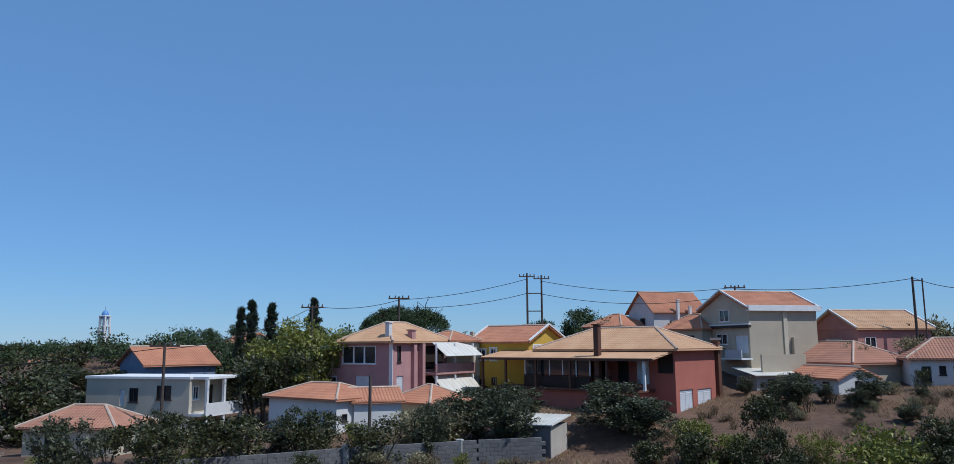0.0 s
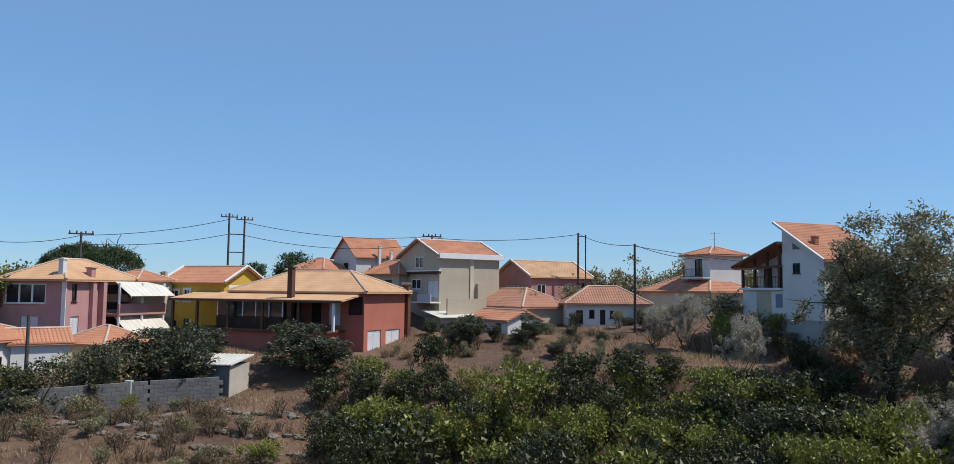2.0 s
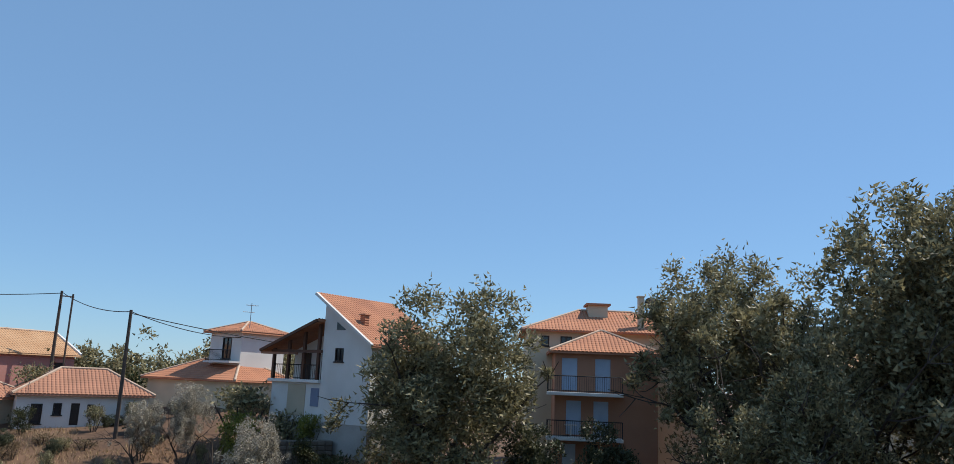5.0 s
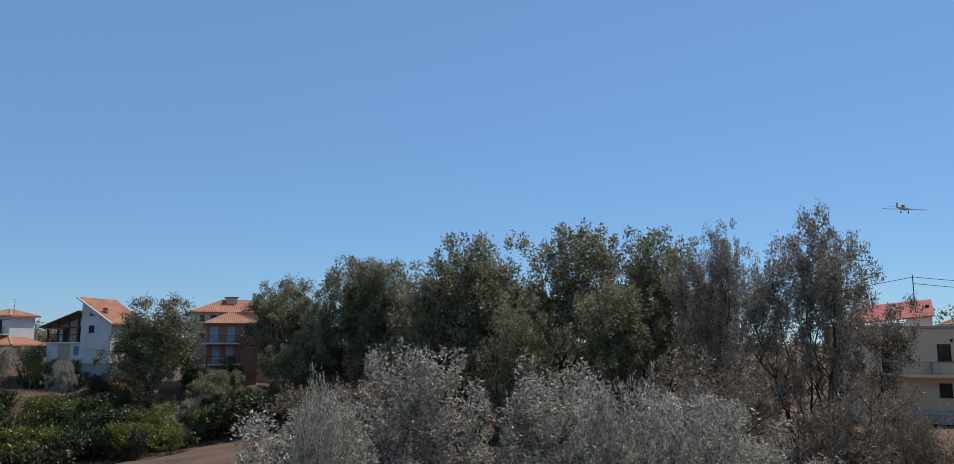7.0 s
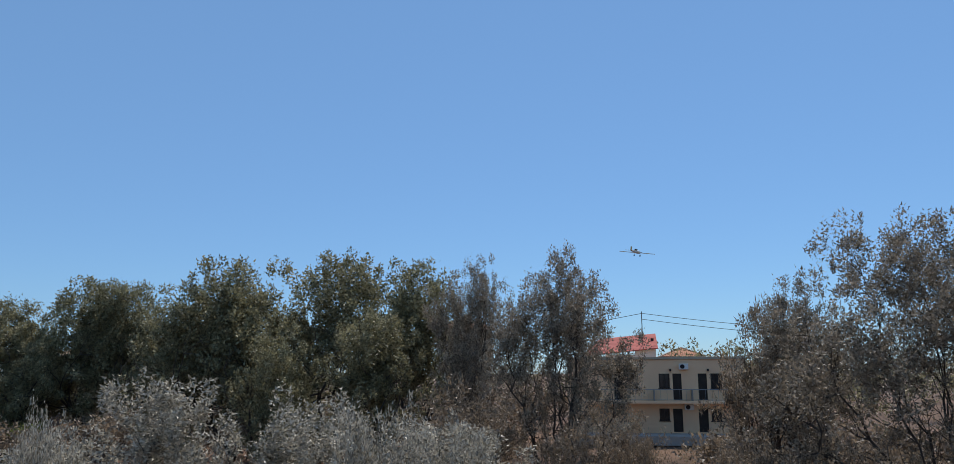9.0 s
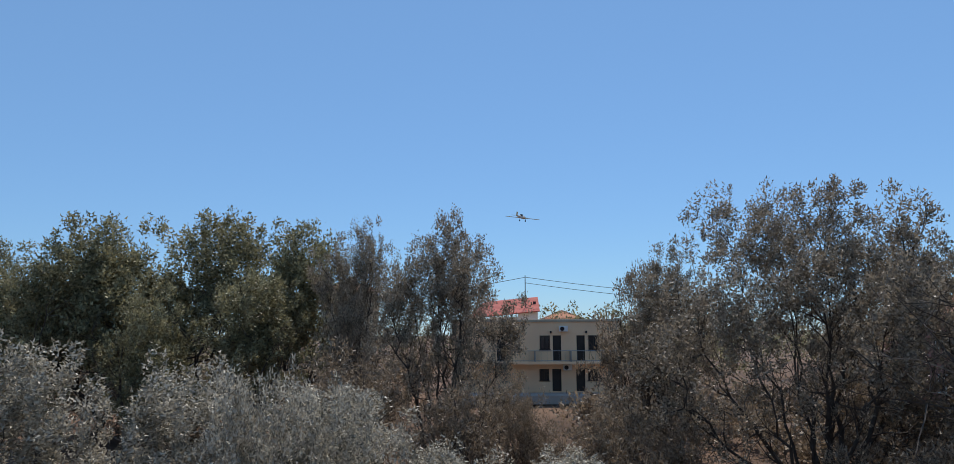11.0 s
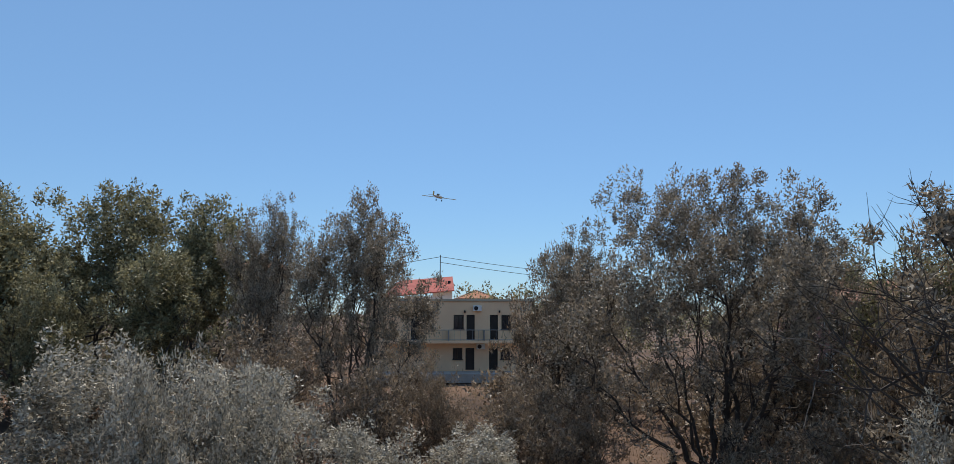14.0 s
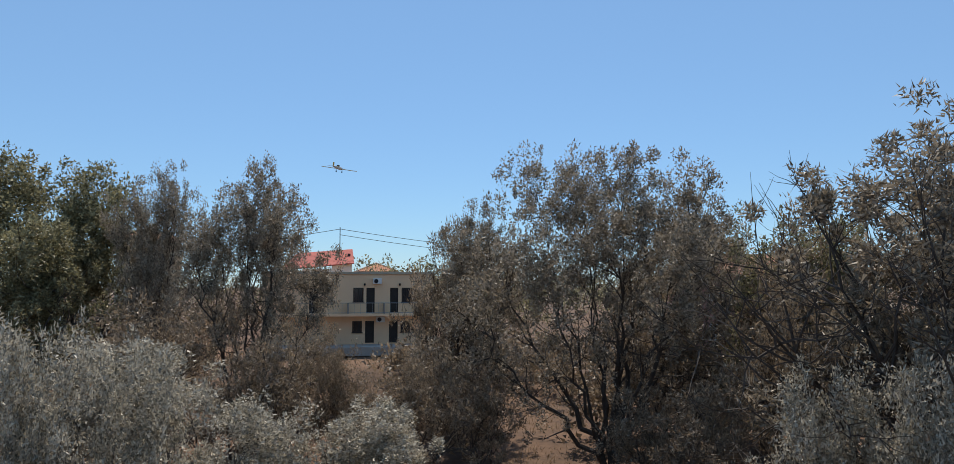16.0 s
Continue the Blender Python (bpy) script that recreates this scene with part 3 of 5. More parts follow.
for y in (6.0, 7.3, 8.6, 9.9, 11.2, 12.45):
    part("mullion", boxed(-2.46, -2.38, y - 0.05, y + 0.05, 3.304, 4.62), TRIM, glz)
part("curtain", boxed(-2.38, -2.36, 8.0, 8.5, 3.31, 4.55), AWNING, glz, "pale curtain")
part("curtain", boxed(-2.38, -2.36, 11.3, 12.3, 3.31, 4.55), AWNING, glz, "pale curtain")
rc = part("brick_chimney", boxed(-2.4, -1.95, 5.2, 5.65, 2.4, 7.3, bevel=0.02), BROWN, red, "brown brick chimney through the veranda roof")
part("cap", boxed(-2.5, -1.85, 5.1, 5.75, 7.3, 7.4), BROWN, rc)
rc = part("brick_chimney", boxed(6.92, 7.45, -0.3, 0.25, 0, 6.1, bevel=0.02), BROWN, red, "brown brick chimney on the end wall")
part("cap", boxed(6.85, 7.52, -0.37, 0.32, 6.1, 6.3), STEEL, rc)
part("white_gate", boxed(0.7, 2.7, -0.65, -0.55, -0.2, 0.7), TRIM, red)
part("white_gate", boxed(3.6, 6.0, -0.65, -0.55, 0.0, 0.75), TRIM, red)

# brown-grey house with gable front
brown, r = house("tall beige-grey house with orange tiled gable roof", (-2.47, 71.56, 9.57, 0.895), 37, 8.01, 7.76, 6.33, BEIGE,
    [("L", 3.05, 4.6, 5.0, 6.2, "win"), ("L", 3.4, 5.3, 2.75, 3.8, "win"), ("L", 0.3, 2.2, 1.9, 3.6, "shut")], "gable_x", 1.75, 0.35, TILE, TRIM)
band(brown, "R", -0.3, 8.3, 5.95, 6.5, 0.45, TRIM, "parapet_band", "white parapet band")
band(brown, "R", 3.93, 4.4, 0, 5.95, 0.12, CREAM, "pilaster")
band(brown, "R", 4.8, 5.45, 1.2, 3.4, 0.35, BEIGE, "flue")
band(brown, "L", -0.3, 8.0, 4.35, 4.6, 0.35, DARK, "canopy")
band(brown, "L", -0.3, 8.0, 4.61, 4.75, 0.30, TRIM, "canopy_edge")
part("balcony_slab", boxed(-1.3, -0.003, -0.3, 4.0, 1.3, 1.45), TRIM, brown)
part("balcony_wall", boxed(-1.3, -1.2, -0.3, 2.2, 1.45, 2.2), GREYW, brown)
railing(brown, (-1.25, 2.2), (-1.25, 4.0), 1.45, 0.9, IRON)
part("terrace_wall", boxed(-0.5, 4.5, -2.2, -2.0, -0.5, 1.8), BEIGE, brown)

# houses behind on the rise
b, r = house("grey-white house with stepped orange tile roofs on the rise", (-11.09, 77.41, 11.72, 0.767), 38, 7.73, 6.05, 4.82, GREYW, [("L", 2.0, 3.2, 2.4, 3.8, "darkwin"), ("R", 2.5, 3.3, 2.6, 3.4, "darkwin")], "gable_x", 2.4, 0.4, TILE)
chimney(r, 3.2, -0.6, 2.5, 6.0, 0.35)
chimney(r, 5.0, -0.6, 2.5, 5.2, 0.35)
house("house with brown-orange hipped roof on the rise", (-14.11, 76.31, 11.54, 0.776), 55, 5.0, 6.2, 2.97, GREYW, [("L", 1.0, 2.2, 1.0, 2.2, "darkwin")], "hip", 1.6, 0.45, TILE)
house("low house with orange hipped tile roof", (-6.53, 74.92, 10.75, 0.817), 50, 5.0, 6.54, 3.35, BEIGE, [("L", 1.2, 2.4, 1.6, 2.6, "darkwin")], "hip", 1.7, 0.45, TILE)

# rose gabled house
rose, r = house("single-storey rose house with sandy gable roof and white verges", (6.28, 74.33, 10.55, 0.829), 30, 8.71, 7.72, 3.50, ROSE,
    [("L", 2.57, 5.08, 1.3, 2.3, "win"), ("R", 0.8, 2.1, 0.7, 2.45, "win"), ("R", 6.9, 7.9, 1.0, 2.7, "door")], "gable_x", 1.85, 0.35, TILE_PALE, TRIM)
band(rose, "L", 0.0, 7.7, 3.25, 3.5, 0.1, ROSE, "cornice")

# low farm roofs in front
house("low farmhouse with broad brown-orange hipped roof", (5.10, 69.01, 8.28, 0.961), 36, 6.2, 12.17, 2.33, BEIGE, [], "hip", 1.75, 0.4, TILE_BROWN)
house("small white gabled outbuilding with tiled roof", (3.59, 65.90, 7.29), 32, 3.54, 7.76, 2.23, WHITE, [("R", 1.45, 1.95, 1.35, 1.95, "darkwin"), ("L", 1.0, 1.8, 1.1, 1.85, "darkwin")], "gable_y", 0.75, 0.25, TILE)
lt = thing("lean_to", "low lean-to shed with pale sheet roof", "shed", (-2.2, 68.5, 7.6), 30)
part("wall", boxed(0, 4.5, 0, 3, 0, 1.9), CONCRETE, lt)
bm = bmesh.new()
prism(bm, [(-0.3, -0.4, 1.95), (4.8, -0.4, 1.95), (4.8, 3.3, 2.5), (-0.3, 3.3, 2.5)], 0.06)
part("roof", bm, TIN, lt)
part("door", boxed(1.0, 1.8, -0.02, -0.003, 0.1, 1.6), DARK, lt)

# white farmhouse
house("long whitewashed farmhouse with brown tile roof", (9.10, 69.20, 8.15, 0.943), 2, 7.87, 5.0, 2.89, WHITE,
    [("R", 0.84, 1.5, 1.0, 2.25, "darkwin"), ("R", 2.1, 2.6, 1.55, 2.3, "darkwin"), ("R", 3.14, 3.66, 0.9, 2.31, "door"), ("R", 4.1, 4.5, 1.55, 2.25, "darkwin"), ("R", 6.6, 7.0, 1.65, 2.35, "darkwin")],
    "hip", 1.65, 0.35, TILE_BROWN)
house("low house with orange hipped tile roof among shrubs", (21.49, 67.67, 9.73, 0.910), 27, 6.0, 10.1, 2.56, CREAM, [("R", 1.0, 1.8, 1.2, 2.0, "darkwin")], "hip", 1.6, 0.4, TILE)
ws, r = house("small white house with shallow orange tile roof", (22.25, 69.95, 11.58, 0.854), 22, 4.5, 4.2, 4.57, WHITE, [("L", 1.28, 2.47, 2.3, 4.06, "darkwin")], "hip", 0.95, 0.5, TILE)
railing(ws, (-0.9, 0.2), (-0.9, 3.4), 2.1, 0.9)
part("balcony_slab", boxed(-1.0, -0.003, 0.0, 3.6, 1.95, 2.1), WHITE, ws)

# white house with the steep shed roof: gable wall on L, roof falling towards the near corner
gab = thing("house", "white rendered house with steep orange shed roof and dark veranda", "house", (24.7, 53.0, 10.1), 23)
gab.matrix_world = gab.matrix_world @ Matrix.Diagonal((0.909, 0.909, 0.909, 1))
GD, GL, LO, HI = 6.5, 4.1, 4.75, 7.4
k = (HI - LO) / GL
bm = bmesh.new()
wall_face(bm, "L", GL, LO, [(2.3, 3.0, 3.65, 4.45)])
for pts in (((0, 0, LO), (0, GL, LO), (0, GL, HI)), ((0, 0, 0), (GD, 0, 0), (GD, 0, LO), (0, 0, LO)), ((GD, 0, 0), (GD, GL, 0), (GD, GL, HI), (GD, 0, LO)), ((0, GL, 0), (GD, GL, 0), (GD, GL, HI), (0, GL, HI))):
    bm.faces.new([bm.verts.new(p) for p in pts])
part("wall", bm, WHITE, gab)
part("foundation", boxed(0.02, GD - 0.02, 0.02, 8.58, -4.5, -0.004), CONCRETE, gab, "bare concrete foundation")
opening(gab, "L", 2.3, 3.0, 3.65, 4.45, "darkwin")
tri = bmesh.new()
for dx in (-0.03, -0.005):
    tri.faces.new([tri.verts.new(p) for p in ((dx, 2.2, 5.55), (dx, 3.0, 5.55), (dx, 3.0, 6.05))])
part("triangular_window", tri, GLASS, gab)
bm = bmesh.new()
prism(bm, [(-0.4, -0.4, LO + 0.15 - 0.4 * k), (GD + 0.4, -0.4, LO + 0.15 - 0.4 * k), (GD + 0.4, GL + 0.5, HI + 0.15 + 0.5 * k), (-0.4, GL + 0.5, HI + 0.15 + 0.5 * k)], 0.16)
gr = part("roof", bm, TILE, gab)
bm = bmesh.new()
slope(bm, (-0.4, -0.4, LO + 0.16 - 0.4 * k), (GD + 0.4, -0.4, LO + 0.16 - 0.4 * k), (0, 1, k), lambda u, w: GL + 0.9)
tagged(part("tile_field", bm, TILE, gr), kind="stuff")
part("verge_trim", tube(bmesh.new(), (-0.44, -0.4, LO + 0.1 - 0.4 * k), (-0.44, GL + 0.5, HI + 0.1 + 0.5 * k), 0.12, n=4), WHITE, gr)
chimney(gr, 0.9, 1.6, 5.4, 6.5, 0.4, TILE)
# lower wing with veranda beyond the gable wall
part("wing_wall", boxed(1.8, GD, GL + 0.003, 8.6, 0, 4.5), WHITE, gab)
part("wing_base", boxed(0.05, 1.797, GL + 0.003, 8.6, 0, 2.3), WHITE, gab)
part("veranda_slab", boxed(-0.2, 1.79, GL + 0.003, 8.8, 2.31, 2.5, bevel=0.02), TRIM, gab)
bm = bmesh.new()
prism(bm, [(-0.6, GL - 0.02, 6.2), (-0.6, 9.2, 4.3), (GD, 9.2, 4.3), (GD, GL - 0.02, 6.2)], 0.16)
wr = part("wing_roof", bm, TILE, gab)
bm = bmesh.new()
slope(bm, (-0.6, 9.2, 4.31), (GD, 9.2, 4.31), (0, -1, 0.3725), lambda u, w: 5.1)
tagged(part("tile_field", bm, TILE, wr), kind="stuff")
part("wing_verge", tube(bmesh.new(), (-0.64, GL, 6.12), (-0.64, 9.2, 4.24), 0.12, n=4), BROWN, gab)
gw = bmesh.new()
gw.faces.new([gw.verts.new(p) for p in ((1.795, GL + 0.01, 4.5), (1.795, 8.4, 4.5), (1.795, GL + 0.01, 6.0))])
part("wing_gable", gw, WHITE, gab)
for y in (4.4, 5.7, 7.1, 8.5):
    part("post", boxed(-0.12, 0.06, y - 0.09, y + 0.09, 2.5, 6.05 - (y - GL) * 0.372), BROWN, gab)
railing(gab, (-0.05, 4.3), (-0.05, 8.6), 2.5, 0.9, IRON, 0.16)
part("beam", boxed(-0.15, 0.1, GL + 0.01, 8.7, 4.15, 4.33), BROWN, gab)
part("veranda_door", boxed(1.76, 1.79, 5.0, 6.0, 2.51, 4.2), DARK, gab)
part("veranda_door", boxed(1.76, 1.79, 7.0, 7.9, 2.51, 4.2), DARK, gab)
part("lower_door", boxed(0.01, 0.049, 4.2, 4.9, 0.9, 2.0), BLUEWALL, gab, "blue lower door")
part("lower_door", boxed(0.01, 0.049, 5.4, 7.0, 0.3, 2.2), BEIGE, gab)
part("pergola", boxed(-1.4, -0.65, 5.6, 8.2, 4.0, 4.12), TILE_BROWN, gab)
an = thing("television_antenna", "thin metal roof antenna on the small white house", "antenna", (22.90, 70.63, 14.09))
an.matrix_world = an.matrix_world @ Matrix.Diagonal((0.83, 0.83, 0.83, 1))
part("mast", tube(bmesh.new(), (0, 0, 0), (0, 0, 4.2), 0.03), STEEL, an)
part("boom", tube(bmesh.new(), (-0.5, 0, 4.0), (0.6, 0, 4.0), 0.025), STEEL, an)
for k in range(5):
    part("rod", tube(bmesh.new(), (-0.4 + k * 0.22, -0.3, 4.0), (-0.4 + k * 0.22, 0.3, 4.0), 0.015, n=4), STEEL, an)
part("boom", tube(bmesh.new(), (-0.7, 0, 3.4), (0.3, 0, 3.4), 0.025), STEEL, an)

# orange apartment house with balconies
apt, r = house("three-storey orange house with pale blue shutters and balconies", (35.05, 50.45, 7.35, 0.937), -35, 6.2, 6.0, 7.7, ORANGE,
    [("R", 0.4, 1.35, 5.35, 7.3, "blue"), ("R", 2.43, 3.37, 5.35, 7.3, "blue"), ("R", 0.7, 1.6, 2.75, 4.75, "blue"), ("R", 2.35, 3.25, 2.75, 4.75, "blue"), ("R", 0.5, 1.3, 0.6, 2.2, "shut"), ("R", 2.0, 2.6, 0.8, 2.2, "darkwin")],
    "hip", 1.5, 0.4, TILE)
for z in (5.05, 2.45):
    part("balcony_slab", boxed(-0.5, 4.0, -1.2, -0.003, z, z + 0.2, bevel=0.02), TRIM, apt)
    railing(apt, (-0.45, -1.12), (3.95, -1.12), z + 0.2, 0.95, IRON, 0.13)
    railing(apt, (-0.45, -1.12), (-0.45, -0.05), z + 0.2, 0.95, IRON, 0.13)
part("balcony_table", boxed(0.6, 1.3, -0.9, -0.4, 3.3, 3.36), TRIM, apt)
part("table_leg", boxed(0.9, 1.0, -0.7, -0.6, 2.65, 3.3), TRIM, apt)
apb, r = house("larger cream house behind with orange hipped roof and chimneys", (36.20, 54.80, 7.34, 0.892), -33, 12.0, 8.0, 9.75, CREAM, [("R", 2.3, 3.1, 8.6, 9.35, "darkwin"), ("R", 0.9, 1.5, 8.6, 9.35, "darkwin")], "hip", 1.85, 0.5, TILE)
for x, y, z in ((8.1, 0.6, 12.4), (9.4, 0.9, 12.2), (10.8, 2.5, 12.6)):
    chimney(r, x, y, 9.7, z, 0.42, CREAM)
part("dormer", boxed(4.6, 6.0, 2.5, 4.2, 10.8, 11.9), CREAM, apb)
part("dormer_roof", boxed(4.4, 6.2, 2.3, 4.4, 11.9, 12.05), TILE, apb)
dish = bmesh.new()
bmesh.ops.create_cone(dish, cap_ends=False, segments=16, radius1=0.45, radius2=0.05, depth=0.18, matrix=pose(8.8, 0.4, 12.0, 80, 0, 0))
part("satellite_dish", dish, IRON, apb, "dark round satellite dish")
house("house with pale sandy roof behind olives", (52.5, 46.5, 8.0), -35, 7.0, 6.0, 6.3, CREAM, [], "hip", 1.4, 0.5, TILE_PALE)

# pale flat-roofed house and its neighbours
pale, r = house("pale cream flat-roofed two-storey house", (-43.74, 51.07, 4.33), 90, 4.6, 10.17, 5.3, PALE,
    [("L", 1.71, 3.08, 3.75, 4.82, "darkwin"), ("L", 4.9, 5.76, 3.5, 4.6, "darkwin"), ("L", 6.27, 6.76, 3.2, 4.48, "shut"), ("R", 0.4, 1.1, 3.75, 4.8, "win"), ("R", 2.2, 2.9, 2.95, 4.8, "door"),
     ("L", 1.2, 2.2, 1.0, 2.1, "darkwin")], "flat", trim=TRIM)
part("porch_slab", boxed(0.2, 4.6, -1.6, -0.13, 5.3, 5.52, bevel=0.02), TRIM, pale)
part("porch_floor", boxed(0.0, 4.6, -1.6, -0.003, 2.5, 2.7), TRIM, pale)
part("parapet", boxed(0.0, 4.6, -1.6, -1.5, 2.7, 3.5), WHITE, pale)
for x in (0.15, 2.2, 4.4):
    part("column", boxed(x, x + 0.22, -1.55, -1.33, 2.7, 5.3), WHITE, pale)
    part("pier", boxed(x, x + 0.22, -1.55, -1.33, -0.5, 2.5), WHITE, pale)
house("blue-grey house with orange tiled gable roof", (-55.37, 59.17, 7.66), 67, 7.0, 5.51, 3.0, BLUEWALL, [], "gable_x", 1.5, 0.4, TILE)
house("low cream cottage with brown-orange hipped roof", (-41.62, 41.48, 4.62), 101, 4.2, 6.40, 2.41, CREAM, [("L", 4.06, 4.8, 0.95, 2.0, "darkwin"), ("R", 1.2, 1.9, 0.9, 1.9, "darkwin")], "hip", 1.25, 0.35, TILE_BROWN)
house("distant rose house with orange roof among trees", (-84.4, 76.7, 6.49), 81, 5.2, 7.76, 3.6, ROSE, [("R", 1.0, 2.0, 1.8, 2.6, "darkwin")], "gable_y", 1.2, 0.3, TILE)
house("distant house with orange hipped roof", (-104.0, 86.0, 7.0), 75, 6.0, 8.5, 3.2, CREAM, [], "hip", 1.5, 0.4, TILE)
house("distant house with orange roof below cypresses", (-66.0, 88.0, 9.4), 60, 5.0, 6.0, 3.3, CREAM, [], "gable_y", 1.2, 0.3, TILE)
house("distant small house with brown tile roof", (-62.0, 72.0, 8.6), 60, 4.0, 5.0, 2.2, BEIGE, [], "gable_y", 0.9, 0.3, TILE_BROWN)

# church bell tower
tw = thing("bell_tower", "slender white church bell tower with blue dome", "tower", (-134.8, 133.9, 9.2))
part("shaft", boxed(-1.3, 1.3, -1.3, 1.3, -2.0, 5.0, bevel=0.05), WHITE, tw)
zz = 5.0
for s, hh in ((1.15, 2.3), (1.0, 2.2)):
    part("cornice", boxed(-s - 0.3, s + 0.3, -s - 0.3, s + 0.3, zz, zz + 0.25, bevel=0.05), TRIM, tw)
    for sx in (-1, 1):
        for sy in (-1, 1):
            part("pillar", boxed(sx * s - 0.3, sx * s + 0.3, sy * s - 0.3, sy * s + 0.3, zz + 0.25, zz + hh), WHITE, tw)
    part("core", boxed(-s * 0.5, s * 0.5, -s * 0.5, s * 0.5, zz + 0.25, zz + hh), GREYW, tw)
    zz += hh
part("cornice", boxed(-1.35, 1.35, -1.35, 1.35, zz, zz + 0.25, bevel=0.05), TRIM, tw)
bm = bmesh.new()
bmesh.ops.create_uvsphere(bm, u_segments=20, v_segments=12, radius=1.15, matrix=Matrix.Translation((0, 0, zz + 0.25)))
dm = part("dome", bm, DOMEBLUE, tw, "painted blue dome")
part("cross", tube(bmesh.new(), (0, 0, zz + 1.3), (0, 0, zz + 2.3), 0.06), STEEL, dm)

tw.scale = (0.65, 0.65, 1.0)

# flat-roofed apartment block in the grove
motel, r = house("two-storey beige apartment block with flat roof and balcony", (42.2, -15.5, 6.37), -85, 14.2, 7.0, 6.82, MOTEL,
    [("R", 7.46, 8.31, 4.5, 5.67, "darkwin"), ("R", 8.56, 9.27, 3.54, 5.67, "door"), ("R", 10.58, 11.28, 3.54, 5.67, "door"), ("R", 11.58, 12.44, 4.45, 5.67, "darkwin"),
     ("R", 5.05, 5.75, 4.5, 5.67, "darkwin"), ("R", 3.8, 4.5, 3.54, 5.67, "door"),
     ("R", 8.48, 9.24, 1.0, 2.85, "door"), ("R", 10.5, 11.25, 1.0, 2.85, "door"), ("R", 7.4, 8.2, 1.9, 2.85, "darkwin"), ("R", 11.5, 12.3, 1.9, 2.85, "darkwin")], "flat", trim=BEIGE)
part("balcony_slab", boxed(2.0, 14.0, -1.3, -0.003, 3.28, 3.5, bevel=0.02), MOTEL, motel)
railing(motel, (2.0, -1.2), (14.0, -1.2), 3.5, 0.9, STEEL, 0.5)
for x in (10.0, 7.0, 13.3):
    part("divider", boxed(x - 0.04, x + 0.04, -1.2, -0.02, 3.5, 4.4), STEEL, motel)
part("terrace", boxed(1.0, 14.0, -3.2, -0.003, 0.2, 0.9), CONCRETE, motel)
for x, z in ((9.1, 6.0), (9.4, 2.75), (2.6, 5.9)):
    ac = part("air_conditioner", boxed(x, x + 0.73, -0.36, -0.004, z, z + 0.47, bevel=0.02), TRIM, motel, "white air-conditioner outdoor unit")
    fan = bmesh.new()
    bmesh.ops.create_cone(fan, cap_ends=True, segments=16, radius1=0.18, radius2=0.18, depth=0.03, matrix=pose(x + 0.26, -0.37, z + 0.235, 90, 0, 0))
    part("fan_grille", fan, IRON, ac)
for x in (8.4, 11.4, 5.9):
    part("wall_lamp", boxed(x - 0.07, x + 0.07, -0.2, -0.004, 5.85, 6.05, bevel=0.02), IRON, motel)
bh, r = house("white house with red sheet roof behind the block", (55.6, -17.2, 7.3), -85, 5.0, 4.4, 6.6, WHITE, [("R", 3.5, 4.0, 5.6, 6.2, "darkwin")], None)
bm = bmesh.new()
prism(bm, [(-2.2, -0.5, 6.55), (5.2, -0.5, 7.25), (5.2, 4.5, 8.9), (-0.6, 4.5, 8.4)], 0.1)
part("roof", bm, TILE_RED, bh)
part("gable_fill", boxed(3.0, 5.0, 0.003, 4.0, 6.6, 7.2), WHITE, bh)
chimney(part("flue", boxed(4.6, 4.9, 2.0, 2.3, 7.0, 8.3), IRON, bh), 3.6, 3.0, 7.0, 8.6, 0.3, BROWN)
house("distant house with shallow orange tile roof", (66.0, -22.6, 7.9), -85, 4.0, 5.0, 6.0, CREAM, [("R", 1.0, 1.8, 4.6, 5.4, "darkwin")], "hip", 1.0, 0.4, TILE)
house("distant house with orange tile roof behind olive crowns", (58.0, 1.5, 8.0), -70, 6.0, 6.0, 9.0, CREAM, [("R", 1.0, 1.9, 6.6, 7.8, "darkwin"), ("R", 3.6, 4.5, 6.6, 7.8, "darkwin"), ("R", 1.0, 1.9, 3.6, 4.8, "darkwin"), ("R", 3.6, 4.5, 3.6, 4.8, "darkwin")], "hip", 1.3, 0.4, TILE)
fh, r = house("long rose house on the rise behind the olives", (34.0, -48.5, 3.9), -100, 15.0, 7.0, 9.2, ROSE, [("R", 2.0, 2.9, 7.2, 8.3, "win"), ("R", 5.0, 5.9, 7.2, 8.3, "win"), ("R", 9.0, 9.9, 7.2, 8.3, "win"), ("R", 12.0, 12.9, 7.2, 8.3, "win"), ("R", 2.0, 2.9, 4.2, 5.4, "win"), ("R", 5.0, 5.9, 4.2, 5.4, "win"), ("R", 9.0, 9.9, 4.2, 5.4, "win"), ("R", 12.0, 12.9, 4.2, 5.4, "win")], "hip", 1.6, 0.4, TILE_BROWN)

build_ground()

